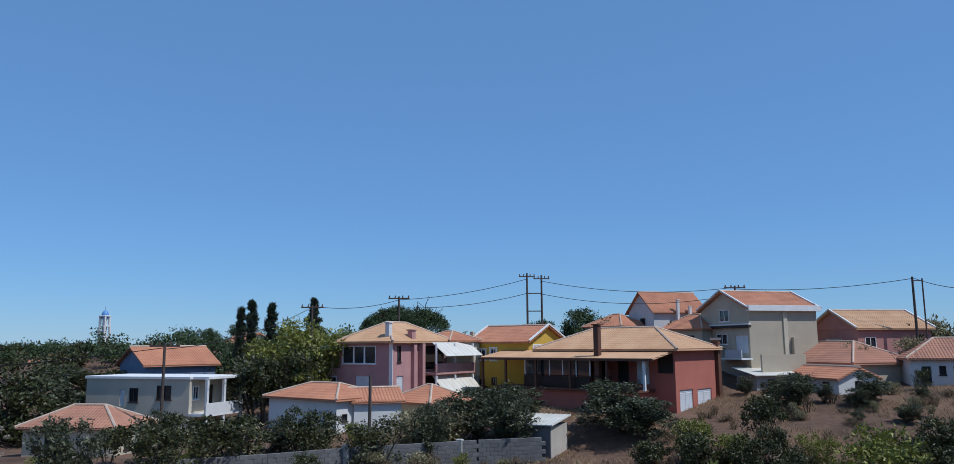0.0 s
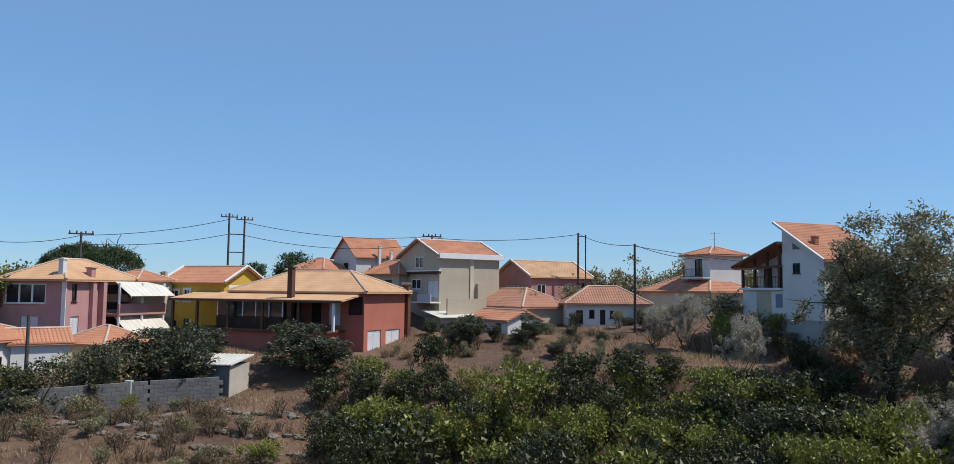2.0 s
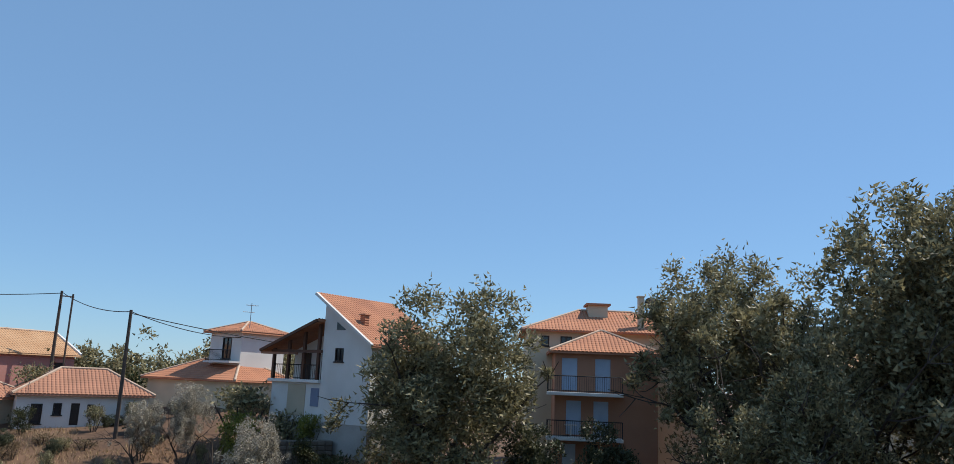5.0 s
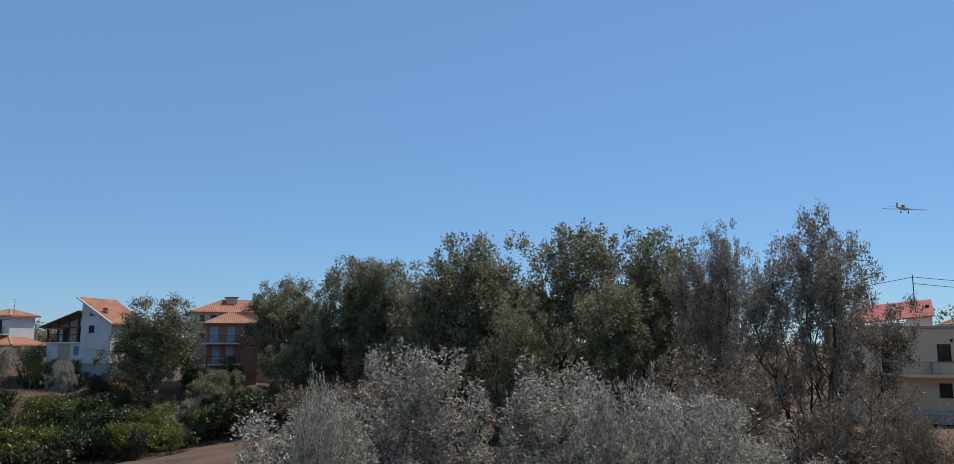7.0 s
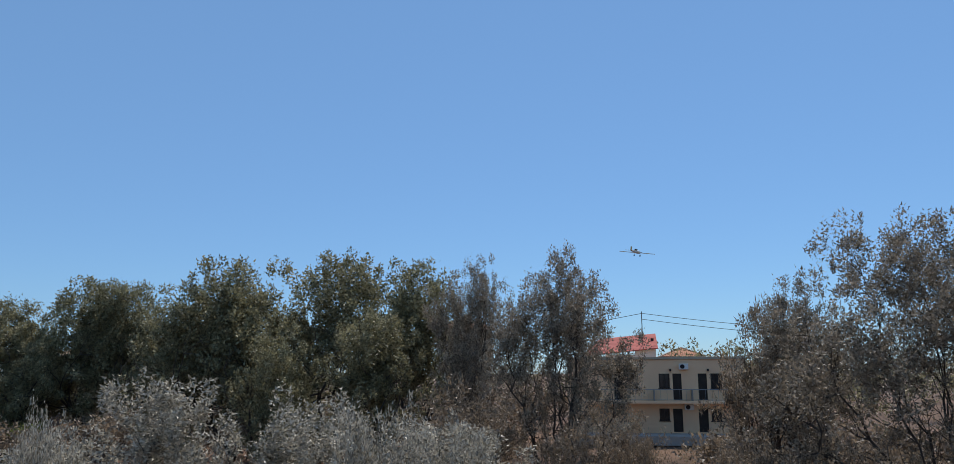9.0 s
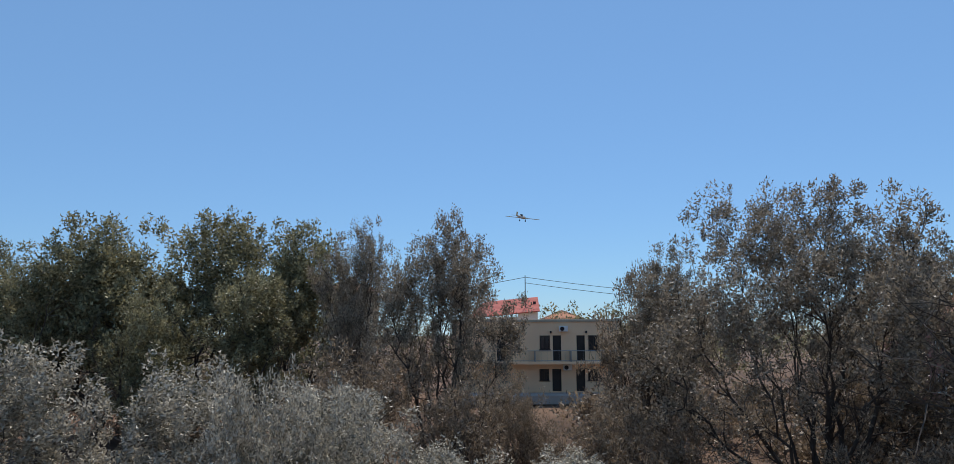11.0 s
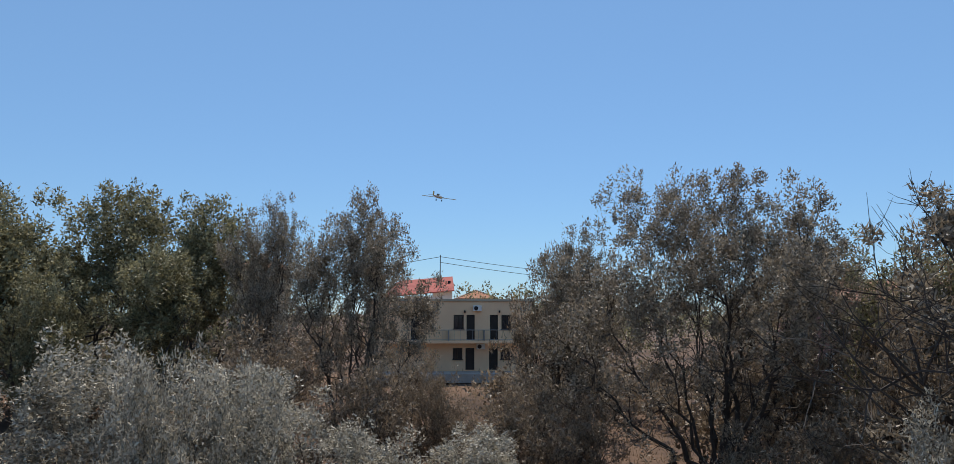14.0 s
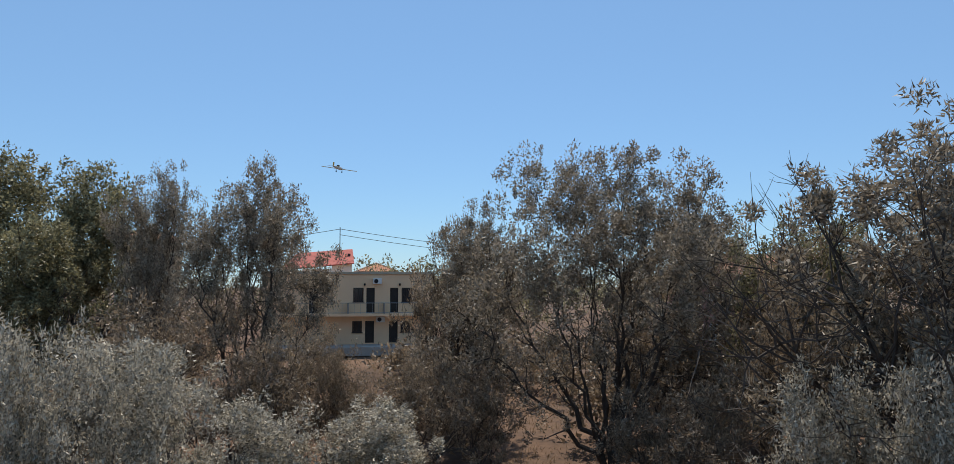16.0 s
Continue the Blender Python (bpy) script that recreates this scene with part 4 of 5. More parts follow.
# block wall, tin-roofed shed, terrace
shed = thing("block_shed", "grey concrete-block shed with pale tin roof", "shed", (-14.95, 49.85, 4.0), 82)
part("wall", boxed(0, 3.0, 0, 3.4, 0, 3.0), BLOCK, shed)
# thin paler sheet: the sun on this end is put into its colour
part("end_wall", boxed(0.05, 3.0, -0.02, -0.003, 0, 3.0), BLOCK_LIT, shed, "pale end wall sheet with sunlight painted in")
bm = bmesh.new()
prism(bm, [(-0.3, -0.25, 3.12), (3.2, -0.25, 3.5), (3.2, 3.7, 3.5), (-0.3, 3.7, 3.12)], 0.07)
sr = part("roof", bm, TIN, shed)
for k in range(12):
    y = -0.2 + k * 0.34
    bm = bmesh.new()
    tube(bm, (-0.3, y, 3.13), (3.2, y, 3.51), 0.03, n=5)
    part("rib", bm, TIN, sr)
garden = thing("garden_wall", "long grey concrete-block garden wall with pillars", "wall", (0, 0, 0))
part("footing", boxed(-1, 1, -1, 1, 0, 0.1), BLOCK, garden).matrix_local = pose(-21, 46, 4.0)
rngw = random.Random(5)
bmw = bmesh.new()
WALLPTS = [(-34.5, 35.5), (-28.8, 40.0), (-25.7, 43.0), (-19.0, 47.6), (-15.4, 49.4)]
block_me = None
for (ax, ay), (bx, by) in zip(WALLPTS, WALLPTS[1:]):
    a, b = Vector((ax, ay, 0)), Vector((bx, by, 0))
    ln = (b - a).length
    ang = math.degrees(math.atan2(by - ay, bx - ax))
    n = int(ln / 0.5)
    for row in range(8):
        for k in range(n + 1):
            u = (k + (0.5 if row % 2 else 0)) * 0.5
            if u > ln:
                continue
            p = a.lerp(b, u / ln)
            z = 4.2 + row * 0.25 + (p.x + 25) * 0.02
            if block_me is None:
                ob = part("block", boxed(-0.247, 0.247, -0.1, 0.1, 0, 0.246, bevel=0.012), BLOCK, garden)
                block_me = ob.data
            else:
                ob = new("block", block_me)
                ob.parent = garden
            ob.matrix_local = pose(p.x, p.y, z, 0, 0, ang + rngw.uniform(-1, 1))
for x, y in ((-25.7, 43.0), (-20.0, 47.0)):
    part("pillar", boxed(x - 0.2, x + 0.2, y - 0.2, y + 0.2, 4.2, 6.4, bevel=0.02), CONCRETE, garden)

# pale track at the foot of the wall
rd = []
fc = []
for k in range(12):
    t = k / 11
    x, y = -36 + 12.5 * t, 29.5 + 7.5 * t
    for s in (-1.9, 1.9):
        rd.append((x - s * 0.5, y + s * 0.86, ground(x - s * 0.5, y + s * 0.86) + 0.12))
    if k:
        fc.append((2 * k - 2, 2 * k, 2 * k + 1, 2 * k - 1))
track = part("track", (rd, fc), ROADM, None)
tagged(track, "pale dusty farm track below the wall", "road", kind="structure")


# ---- poles and cables ----
def pole(at, h, arms=1, label="wooden power pole with crossarm and insulators", r=0.13, turn=20, arm=1.0, group="power poles"):
    root = thing("power_pole", label, "pole", at, turn, group)
    part("shaft", tube(bmesh.new(), (0, 0, 0), (0, 0, h), r, r * 0.7, 8), POLEWOOD, root)
    for k in range(arms):
        z = h - 0.25 - k * 0.9
        part("crossarm", boxed(-arm, arm, -0.06, 0.06, z, z + 0.12), POLEWOOD, root)
        for x in (-arm * 0.9, -arm * 0.35, arm * 0.35, arm * 0.9):
            part("insulator", tube(bmesh.new(), (x, 0, z + 0.12), (x, 0, z + 0.34), 0.07, 0.05, 6), BROWN, root)
    return root


pole((-33.62, 67.48, 10.37), 6.35)
pole((-39.52, 61.75, 9.86), 5.90)
hp = thing("power_pole", "pair of tall poles tied into an H with crossarms", "pole", (-22.75, 73.70, 11.22), 20, "power poles")
hp.matrix_world = hp.matrix_world @ Matrix.Diagonal((0.786, 0.786, 0.786, 1))
for x in (0.0, 1.8):
    part("shaft", tube(bmesh.new(), (x, 0, 0), (x, 0, 10.0 - x * 0.15), 0.15, 0.11, 8), POLEWOOD, hp)
    part("crossarm", boxed(x - 1.0, x + 1.0, -0.06, 0.06, 9.5 - x * 0.15, 9.62 - x * 0.15), POLEWOOD, hp)
    for k in (-0.9, -0.4, 0.4, 0.9):
        part("insulator", tube(bmesh.new(), (x + k, 0, 9.62 - x * 0.15), (x + k, 0, 9.9 - x * 0.15), 0.07, 0.05), BROWN, hp)
for z in (7.4, 5.2):
    part("brace", boxed(0.1, 1.75, -0.05, 0.05, z, z + 0.12), POLEWOOD, hp)
pole((-39.8, 43.6, 4.4), 8.0, 1, "dark wooden power pole rising before the cream house")
pole((10.97, 75.30, 11.20), 6.49, 0)
lam = thing("power_pole", "short pole with side bracket", "pole", (11.69, 75.24, 11.20), 20, "power poles")
lam.matrix_world = lam.matrix_world @ Matrix.Diagonal((0.8, 0.8, 0.8, 1))
part("shaft", tube(bmesh.new(), (0, 0, 0), (0, 0, 7.9), 0.08), POLEWOOD, lam)
part("bracket", boxed(-0.9, 0.1, -0.04, 0.04, 7.6, 7.7), POLEWOOD, lam)
pole((14.15, 64.5, 7.8), 8.2, 0, "single dark wooden pole in front of the white farmhouse")
pole((-3.49, 77.52, 10.45), 7.06)
pole((57.04, -20.86, 7.0), 11.3, 0, "thin pole above the red roof", r=0.06)
pole((-26.6, 47.8, 5.0), 5.2, 0, "weathered post beside the low white house")
def cable(a, b, s):
    lone("power_cable", bowed(bmesh.new(), a, b, s * 0.45, 0.026), IRON, "thin dark overhead cable between poles", "cable", group="power cables")


cable((-22.75, 73.70, 18.50), (-33.62, 67.48, 16.40), 0.8)
cable((-22.75, 73.70, 17.09), (-33.62, 67.48, 15.66), 1.0)
cable((-21.40, 74.10, 18.27), (-3.49, 77.52, 17.35), 1.6)
cable((-21.40, 74.10, 17.01), (-3.49, 77.52, 16.66), 2.0)
cable((-3.49, 77.52, 17.20), (10.97, 75.30, 17.53), 0.9)
cable((10.97, 75.30, 17.61), (14.15, 64.50, 15.90), 0.9)
cable((14.15, 64.50, 15.90), (22.43, 70.24, 15.05), 0.8)
cable((14.15, 64.50, 15.80), (36.67, 60.51, 13.83), 1.2)
cable((-33.62, 67.48, 16.40), (-39.52, 61.75, 15.68), 1.0)
cable((-39.80, 43.60, 12.10), (-75.00, 36.00, 10.00), 1.2)
cable((-39.80, 43.60, 12.00), (-39.52, 61.75, 15.59), 1.5)
cable((57.00, -20.90, 18.10), (80.00, -55.00, 16.60), 1.3)
cable((57.00, -20.90, 17.50), (80.00, -55.00, 15.80), 1.3)
cable((57.00, -20.90, 18.10), (60.00, 8.00, 15.00), 1.0)


# ---- trees: tapered trunk, limbs, and a crown of many small leaves ----
def leaves(rng, centres, per, length, width, rise=0.4, loose=0.45, tall=0.85):
    """Small pointed leaf blades scattered round the clump centres (x, y, z, radius)."""
    c = np.array(centres)
    n = len(c) * per
    i = np.repeat(np.arange(len(c)), per)
    d = rng.normal(size=(n, 3))
    d /= np.linalg.norm(d, axis=1)[:, None]
    r = c[i, 3] * np.where(rng.random(n) > loose, rng.uniform(0.25, 1.0, n) ** 0.5, np.minimum(np.abs(rng.normal(size=n)) * 0.7, 1.35))
    p = c[i, :3] + d * r[:, None] * np.array([tall ** -0.35, tall ** -0.35, tall])
    a = d * 0.55 + rng.normal(size=(n, 3)) * 0.75 + np.array([0, 0, rise])
    a /= np.linalg.norm(a, axis=1)[:, None]
    b = np.cross(a, rng.normal(size=(n, 3)))
    b /= np.linalg.norm(b, axis=1)[:, None] + 1e-9
    ln = (length * rng.uniform(0.6, 1.3, n))[:, None]
    wd = (width * rng.uniform(0.7, 1.2, n))[:, None]
    v = np.stack([p + b * wd, p + a * ln, p - b * wd], 1).reshape(-1, 3)
    f = np.arange(n * 3).reshape(-1, 3)
    return v, f


def branch(bm, rng, start, way, length, r, depth, tips, bend=0.35, up=0.25):
    """A crooked limb that splits; its ends are kept in tips."""
    p, w = Vector(start), Vector(way).normalized()
    seg = 3
    for k in range(seg):
        w = (w + Vector(rng.normal(size=3)) * bend * 0.5 + Vector((0, 0, up * 0.3))).normalized()
        q = p + w * (length / seg)
        tube(bm, p, q, r * (1 - 0.18 * k), r * (1 - 0.18 * (k + 1)), 6 if r > 0.08 else 4 if r > 0.03 else 3, r > 0.08)
        if depth <= 1:
            tips.append((*q, length))
        elif k == 1 and rng.random() < 0.7:
            side = (w + Vector(rng.normal(size=3)) * 0.9).normalized()
            branch(bm, rng, q, side, length * 0.62, r * 0.5, depth - 1, tips, bend, up)
        p = q
    if depth > 0:
        for k in range(2 + int(rng.random() < 0.5)):
            side = (w + Vector(rng.normal(size=3)) * 0.62).normalized()
            branch(bm, rng, p, side, length * rng.uniform(0.62, 0.8), r * 0.55, depth - 1, tips, bend, up)


def crown_clumps(rng, n, rx, ry, z0, z1, size):
    """Clump centres over an uneven egg-shaped crown, thicker to the outside."""
    out = []
    lobes = [(rng.uniform(0, math.tau), rng.uniform(0.1, 0.5), rng.uniform(0.3, 0.85), rng.uniform(0.5, 0.72)) for _ in range(9)]
    h = z1 - z0
    while len(out) < n:
        a, off, zf, s = lobes[rng.integers(9)]
        d = rng.normal(size=3)
        d /= np.linalg.norm(d)
        k = rng.uniform(0.45, 1.0) ** 0.6 * s
        x = math.cos(a) * off * rx + d[0] * k * rx * 0.8
        y = math.sin(a) * off * ry + d[1] * k * ry * 0.8
        z = z0 + h * zf + d[2] * k * h * 0.42
        if z < z0 or z > z1:
            continue
        out.append((x, y, z, size * rng.uniform(0.65, 1.25)))
    return out


def olive(seed, h, w, leaf, label, per=170, clumps=95, size=0.55, stems=1, low=0.25, length=0.2, width=0.034, category="olive tree", name="olive_tree", twig=3, group="olive grove", tipn=None, tips_size=0.7, loose=0.45, rise=0.4, tall=0.85):
    rng = np.random.default_rng(seed)
    root = thing(name, label, category, (0, 0, -50), group=group)
    bm, tips = bmesh.new(), []
    for s in range(stems):
        a = rng.uniform(0, math.tau)
        lean = 0.1 if stems == 1 else 0.45
        way = Vector((math.cos(a) * lean, math.sin(a) * lean, 1))
        p0 = Vector((math.cos(a), math.sin(a), 0)) * (0.0 if stems == 1 else 0.25)
        fork = h * (0.2 if stems == 1 else 0.12) * rng.uniform(0.8, 1.3)
        p1 = p0 + way.normalized() * fork
        r = 0.026 * h * (1.0 if stems == 1 else 0.6)
        tube(bm, p0 - Vector((0, 0, 0.8)), p0 + way * 0.1, r * 1.45, r * 1.1, 8)
        tube(bm, p0 + way * 0.1, p1, r * 1.1, r * 0.85, 8)
        for k in range(4 if stems == 1 else 2):
            b = a + k * math.tau / 4 + rng.uniform(-0.4, 0.4)
            tilt = rng.uniform(0.35, 0.85)
            branch(bm, rng, p1, (math.cos(b) * tilt, math.sin(b) * tilt, 1), h * 0.27, r * 0.62, twig, tips, 0.4, 0.3)
    part("trunk", bm, BARK, root, "crooked grey-brown trunk and limbs")
    cl = crown_clumps(rng, clumps, w / 2, w / 2, h * low, h, size)
    keep = [t for t in tips if t[2] < h * 1.02 and math.hypot(t[0], t[1]) < w * 0.55]
    rng.shuffle(keep)
    cl += [(t[0], t[1], t[2], size * rng.uniform(0.45, 0.9) * tips_size / 0.7) for t in keep[: clumps // 2 if tipn is None else tipn]]
    part("crown", [x.tolist() for x in leaves(rng, cl, per, length, width, rise, loose, tall)], leaf, root)
    return root


def fan_olive(seed, h, w, leaf, label, limbs=8, per=64, fill=0.12, size=0.3, length=0.135, width=0.036, group="olive grove"):
    """An untrimmed olive: many limbs rise from the foot like a fan, tufts at their ends."""
    rng = np.random.default_rng(seed)
    root = thing("olive_tree", label, "olive tree", (0, 0, -50), group=group)
    bm, cl = bmesh.new(), []
    for k in range(limbs):
        a = k * 2.4 + rng.uniform(-0.3, 0.3)
        f = (k + 0.6) / limbs
        out = w / 2 * 0.86 * f ** 0.7
        end = Vector((math.cos(a) * out, math.sin(a) * out, h * (0.93 - 0.38 * f ** 1.8) * rng.uniform(0.8, 1.0)))
        mid = Vector((end.x * rng.uniform(0.45, 0.75), end.y * rng.uniform(0.45, 0.75), end.z * 0.42))
        r0, n = 0.0105 * h * rng.uniform(0.6, 1.2), 12
        p = Vector((math.cos(a) * 0.3 * f, math.sin(a) * 0.3 * f, 0.0))
        tube(bm, p - Vector((0, 0, 1.0)), p, r0 * 1.5, r0 * 1.1, 7)
        for j in range(1, n + 1):
            t = j / n
            q = mid * (2 * t * (1 - t)) + end * t * t + Vector(rng.normal(size=3)) * 0.012 * h * (1 if j < n else 0)
            r1 = r0 * (1 - 0.85 * (j - 1) / n), r0 * (1 - 0.85 * t)
            tube(bm, p, q, r1[0], r1[1], 6 if j < 7 else 4, True)
            if j >= 4:
                for _ in range(2 if j > 5 else 1):
                    way = ((q - p).normalized() * 0.8 + Vector(rng.normal(size=3)) * 0.62 + Vector((math.cos(a) * 0.25, math.sin(a) * 0.25, 0.25))).normalized()
                    ln = h * rng.uniform(0.09, 0.18) * (1.35 - 0.75 * t)
                    b0 = q
                    for m in range(3):
                        way = (way + Vector(rng.normal(size=3)) * 0.22 + Vector((0, 0, 0.12))).normalized()
                        b1 = b0 + way * ln / 3
                        tube(bm, b0, b1, r0 * 0.3 * (1 - 0.28 * m), r0 * 0.3 * (1 - 0.28 * (m + 1)), 3, False)
                        for _ in range(2):
                            tw = (way * 0.7 + Vector(rng.normal(size=3)) * 0.6).normalized() * h * rng.uniform(0.035, 0.07)
                            tube(bm, b1, b1 + tw, r0 * 0.12, r0 * 0.05, 3, False)
                            if rng.random() < fill + 0.75 * t * t:
                                cl.append((*(b1 + tw), size * rng.uniform(0.6, 1.2)))
                        b0 = b1
            p = q
        for _ in range(46):
            d = Vector(rng.normal(size=3)) * h * 0.05
            cl.append((end.x + d.x * 1.25, end.y + d.y * 1.25, end.z + d.z * 1.5 + 0.015 * h, size * rng.uniform(0.8, 1.4)))
    part("trunk", bm, BARK, root, "dark crooked stems and limbs")
    cl = [c for c in cl if c[2] < h * 1.04]
    part("crown", [x.tolist() for x in leaves(rng, cl, per, length, width, 0.6, 0.25, 1.3)], leaf, root)
    return root


def shrub(seed, h, w, leaf, label, per=150, clumps=60, size=0.45, length=0.17, width=0.05, name="shrub", category="shrub", group="garden shrubs"):
    rng = np.random.default_rng(seed)
    root = thing(name, label, category, (0, 0, -50), group=group)
    bm = bmesh.new()
    for k in range(5):
        a = k * math.tau / 5 + rng.uniform(-0.3, 0.3)
        p = Vector((0, 0, -0.5))
        q = Vector((math.cos(a) * w * 0.18, math.sin(a) * w * 0.18, h * 0.45))
        tube(bm, p, q, 0.07, 0.04, 5)
        tube(bm, q, q + Vector((math.cos(a) * w * 0.14, math.sin(a) * w * 0.14, h * 0.35)), 0.04, 0.015, 4)
    part("stem", bm, BARK, root)
    part("crown", [x.tolist() for x in leaves(rng, crown_clumps(rng, clumps, w / 2, w / 2, h * 0.05, h, size), per, length, width)], leaf, root)
    return root


def plant(kind, x, y, top=None, rz=0.0, s=None, h=1.0, sx=1.0):
    """A copy of a prepared plant, rooted in the ground; top: the height its crown reaches."""
    z = ground(x, y) - 0.1
    k = s if s else (top - z) / h
    ob = copy_thing(kind, pose(x, y, z, 0, 0, rz))
    ob.matrix_world = pose(x, y, z, 0, 0, rz) @ Matrix.Diagonal((k * sx, k * sx, k, 1))
    return ob


def drop(root):
    for o in (*root.children_recursive, root):
        bpy.data.objects.remove(o)


# prototypes, each about its true size
OL = [olive(11 + k, 9.0, 6.6, LEAF_OLIVE, "broad olive tree with dense grey-green crown", per=120, clumps=220, size=0.46, low=0.06, length=0.17, width=0.04, tall=1.2) for k in range(2)]
OM = [olive(21 + k, 5.0, 4.6, LEAF_GARDEN, "small rounded dense green garden tree", per=60, clumps=85, size=0.42, low=0.05, length=0.19, width=0.055, twig=1) for k in range(2)]
OT = [olive(31 + k, 11.0, 6.4, LEAF_GROVE, "tall sparse olive tree with dusty foliage and bare limbs", per=112, clumps=120, size=0.38, stems=3, low=0.28, length=0.17, width=0.03, twig=4, tipn=90, tips_size=0.8) for k in range(3)]
FO = [fan_olive(231 + k, 13.0, w, LEAF_GROVE, "tall untrimmed olive tree with fanning bare limbs", limbs=n) for k, (n, w) in enumerate(((13, 14.5), (8, 8.0), (8, 8.0)))]
OE = [olive(51 + k, 11.0, 6.4, LEAF_OLIVE, "tall olive tree with upright leafy crown", per=58, clumps=380, size=0.38, stems=2, low=0.06, length=0.17, width=0.052, tipn=80, loose=0.4, rise=0.5, tall=1.3) for k in range(3)]
OS = [olive(71 + k, 8.0, 5.8, LEAF_SILVER, "young silver-leaved olive tree with rounded crown", per=95, clumps=170, size=0.36, stems=2, low=0.02, length=0.14, width=0.036, tipn=50, loose=0.15, rise=0.35, tall=1.45) for k in range(3)]
OD = [olive(91 + k, 6.0, 6.2, LEAF_DUSTY, "low dusty olive thicket with bare twigs", per=46, clumps=90, size=0.42, stems=4, low=0.04, twig=3, length=0.18, width=0.03, tipn=90) for k in range(2)]
CI = [shrub(111 + k, 4.0, 4.6, LEAF_DARK, "dense dark green citrus tree", per=46, clumps=66, size=0.48, length=0.2, width=0.07, name="citrus_tree", category="tree", group="citrus grove") for k in range(3)]
LI = [shrub(131 + k, 4.0, 5.0, LEAF_LIME, "bright lime-green leafy tree", per=46, clumps=66, size=0.48, length=0.2, width=0.07, name="lime_tree", category="tree", group="citrus grove") for k in range(2)]
GS = [shrub(151 + k, 2.2, 3.0, LEAF_OLIVE, "dusty green garden shrub", per=44, clumps=40, size=0.38, length=0.15, width=0.048) for k in range(2)]
BR = [shrub(161 + k, 1.4, 2.4, BRAMBLE, "dry brown bramble bush", per=26, clumps=24, size=0.32, width=0.028, name="dry_bush", group="dry bushes") for k in range(2)]

# olives beside the orange house
plant(OL[0], 26.7, 48.2, 16.8, 120, h=9.0, sx=1.22)
plant(OL[1], 41.2, 41.6, 19.3, 100, h=9.0, sx=1.1)
plant(OE[0], 41.8, 32.8, 21.8, 40, h=11.0, sx=1.1)
plant(OE[1], 43.6, 28.3, 21.0, 20, h=11.0, sx=1.2)
plant(OE[2], 43.4, 30.6, 21.4, 320, h=11.0, sx=0.9)
plant(OL[0], 43.5, 40.5, 15.0, 300, h=9.0)
plant(OL[0], 37.0, 36.0, 15.0, 180, h=9.0)
plant(OL[1], 26.5, 37.0, 9.4, 60, h=9.0, sx=1.2)
plant(OE[2], 46.5, 36.5, 17.5, 60, h=11.0, sx=1.3)
plant(OE[0], 47.5, 24.5, 17.0, 160, h=11.0, sx=1.3)
plant(OM[0], 35.2, 46.2, 11.0, 10, h=5.0, sx=0.9)
plant(OM[1], 32.2, 48.4, 10.6, 80, h=5.0, sx=1.0)
# the olive grove: kind, variant, place, top, breadth, turn
def grove(k, v, x, y, top, breadth, turn):
    lst = {"OE": OE, "OT": OT, "FO": FO, "OM": OM, "OS": OS, "OD": OD, "CI": CI, "LI": LI}[k]
    hh, ww = {"OE": (11.0, 6.2), "OT": (11.0, 5.6), "OM": (5.0, 4.6), "FO": (13.0, 14.5 if v == 0 else 8.0), "OS": (8.0, 5.6), "OD": (6.0, 5.5), "CI": (4.0, 4.6), "LI": (4.0, 5.0)}[k]
    p = plant(lst[v % len(lst)], x, y, top, turn, h=hh)
    p.scale = (breadth / ww, breadth / ww, p.scale.z)


grove("OE", 0, 26.9, 7.7, 20.7, 9.8, 0)
grove("OE", 1, 32.5, 6.3, 21.2, 10.9, 77)
grove("OE", 2, 32.2, 0.4, 21.1, 10.0, 154)
grove("OE", 0, 31.4, -5.2, 20.4, 8.7, 231)
grove("FO", 1, 27.1, -11.4, 19.3, 6.8, 308)
grove("FO", 1, 16.7, -19.2, 18.2, 7.2, 25)
grove("OE", 1, 22.3, -0.0, 15.8, 5.8, 102)
grove("OE", 2, 25.0, -5.4, 15.9, 7.3, 179)
grove("FO", 0, 10.7, -35.8, 18.1, 15.4, 256)
grove("OD", 1, 9.0, -29.6, 9.1, 4.1, 333)
grove("OD", 0, 5.6, -35.4, 8.7, 4.0, 50)
grove("OE", 1, 10.9, -43.5, 15.6, 5.6, 127)
grove("OD", 1, 9.7, -20.0, 9.2, 4.8, 204)
grove("OD", 0, 11.2, -24.9, 8.4, 3.9, 281)
grove("OS", 2, 2.2, -25.8, 7.9, 3.4, 358)
grove("FO", 2, 18.9, -30.7, 16.4, 6.0, 75)
grove("OE", 2, 7.8, -44.9, 14.9, 5.0, 152)
grove("OD", 0, 21.0, -21.9, 10.5, 4.6, 229)
grove("FO", 2, 16.8, -42.7, 16.6, 7.5, 306)
grove("OD", 1, 6.9, -42.5, 15.7, 7.0, 23)
grove("OT", 0, -3.4, -41.0, 18.3, 7.6, 100)
grove("OT", 1, -2.4, -42.4, 17.8, 7.4, 220)
grove("OT", 2, -4.6, -42.4, 15.6, 6.0, 20)
grove("OD", 0, 15.4, -13.8, 12.0, 7.0, 177)
grove("OD", 1, 11.1, -23.5, 10.3, 3.2, 254)
grove("OD", 0, 21.0, -29.6, 16.1, 5.8, 331)
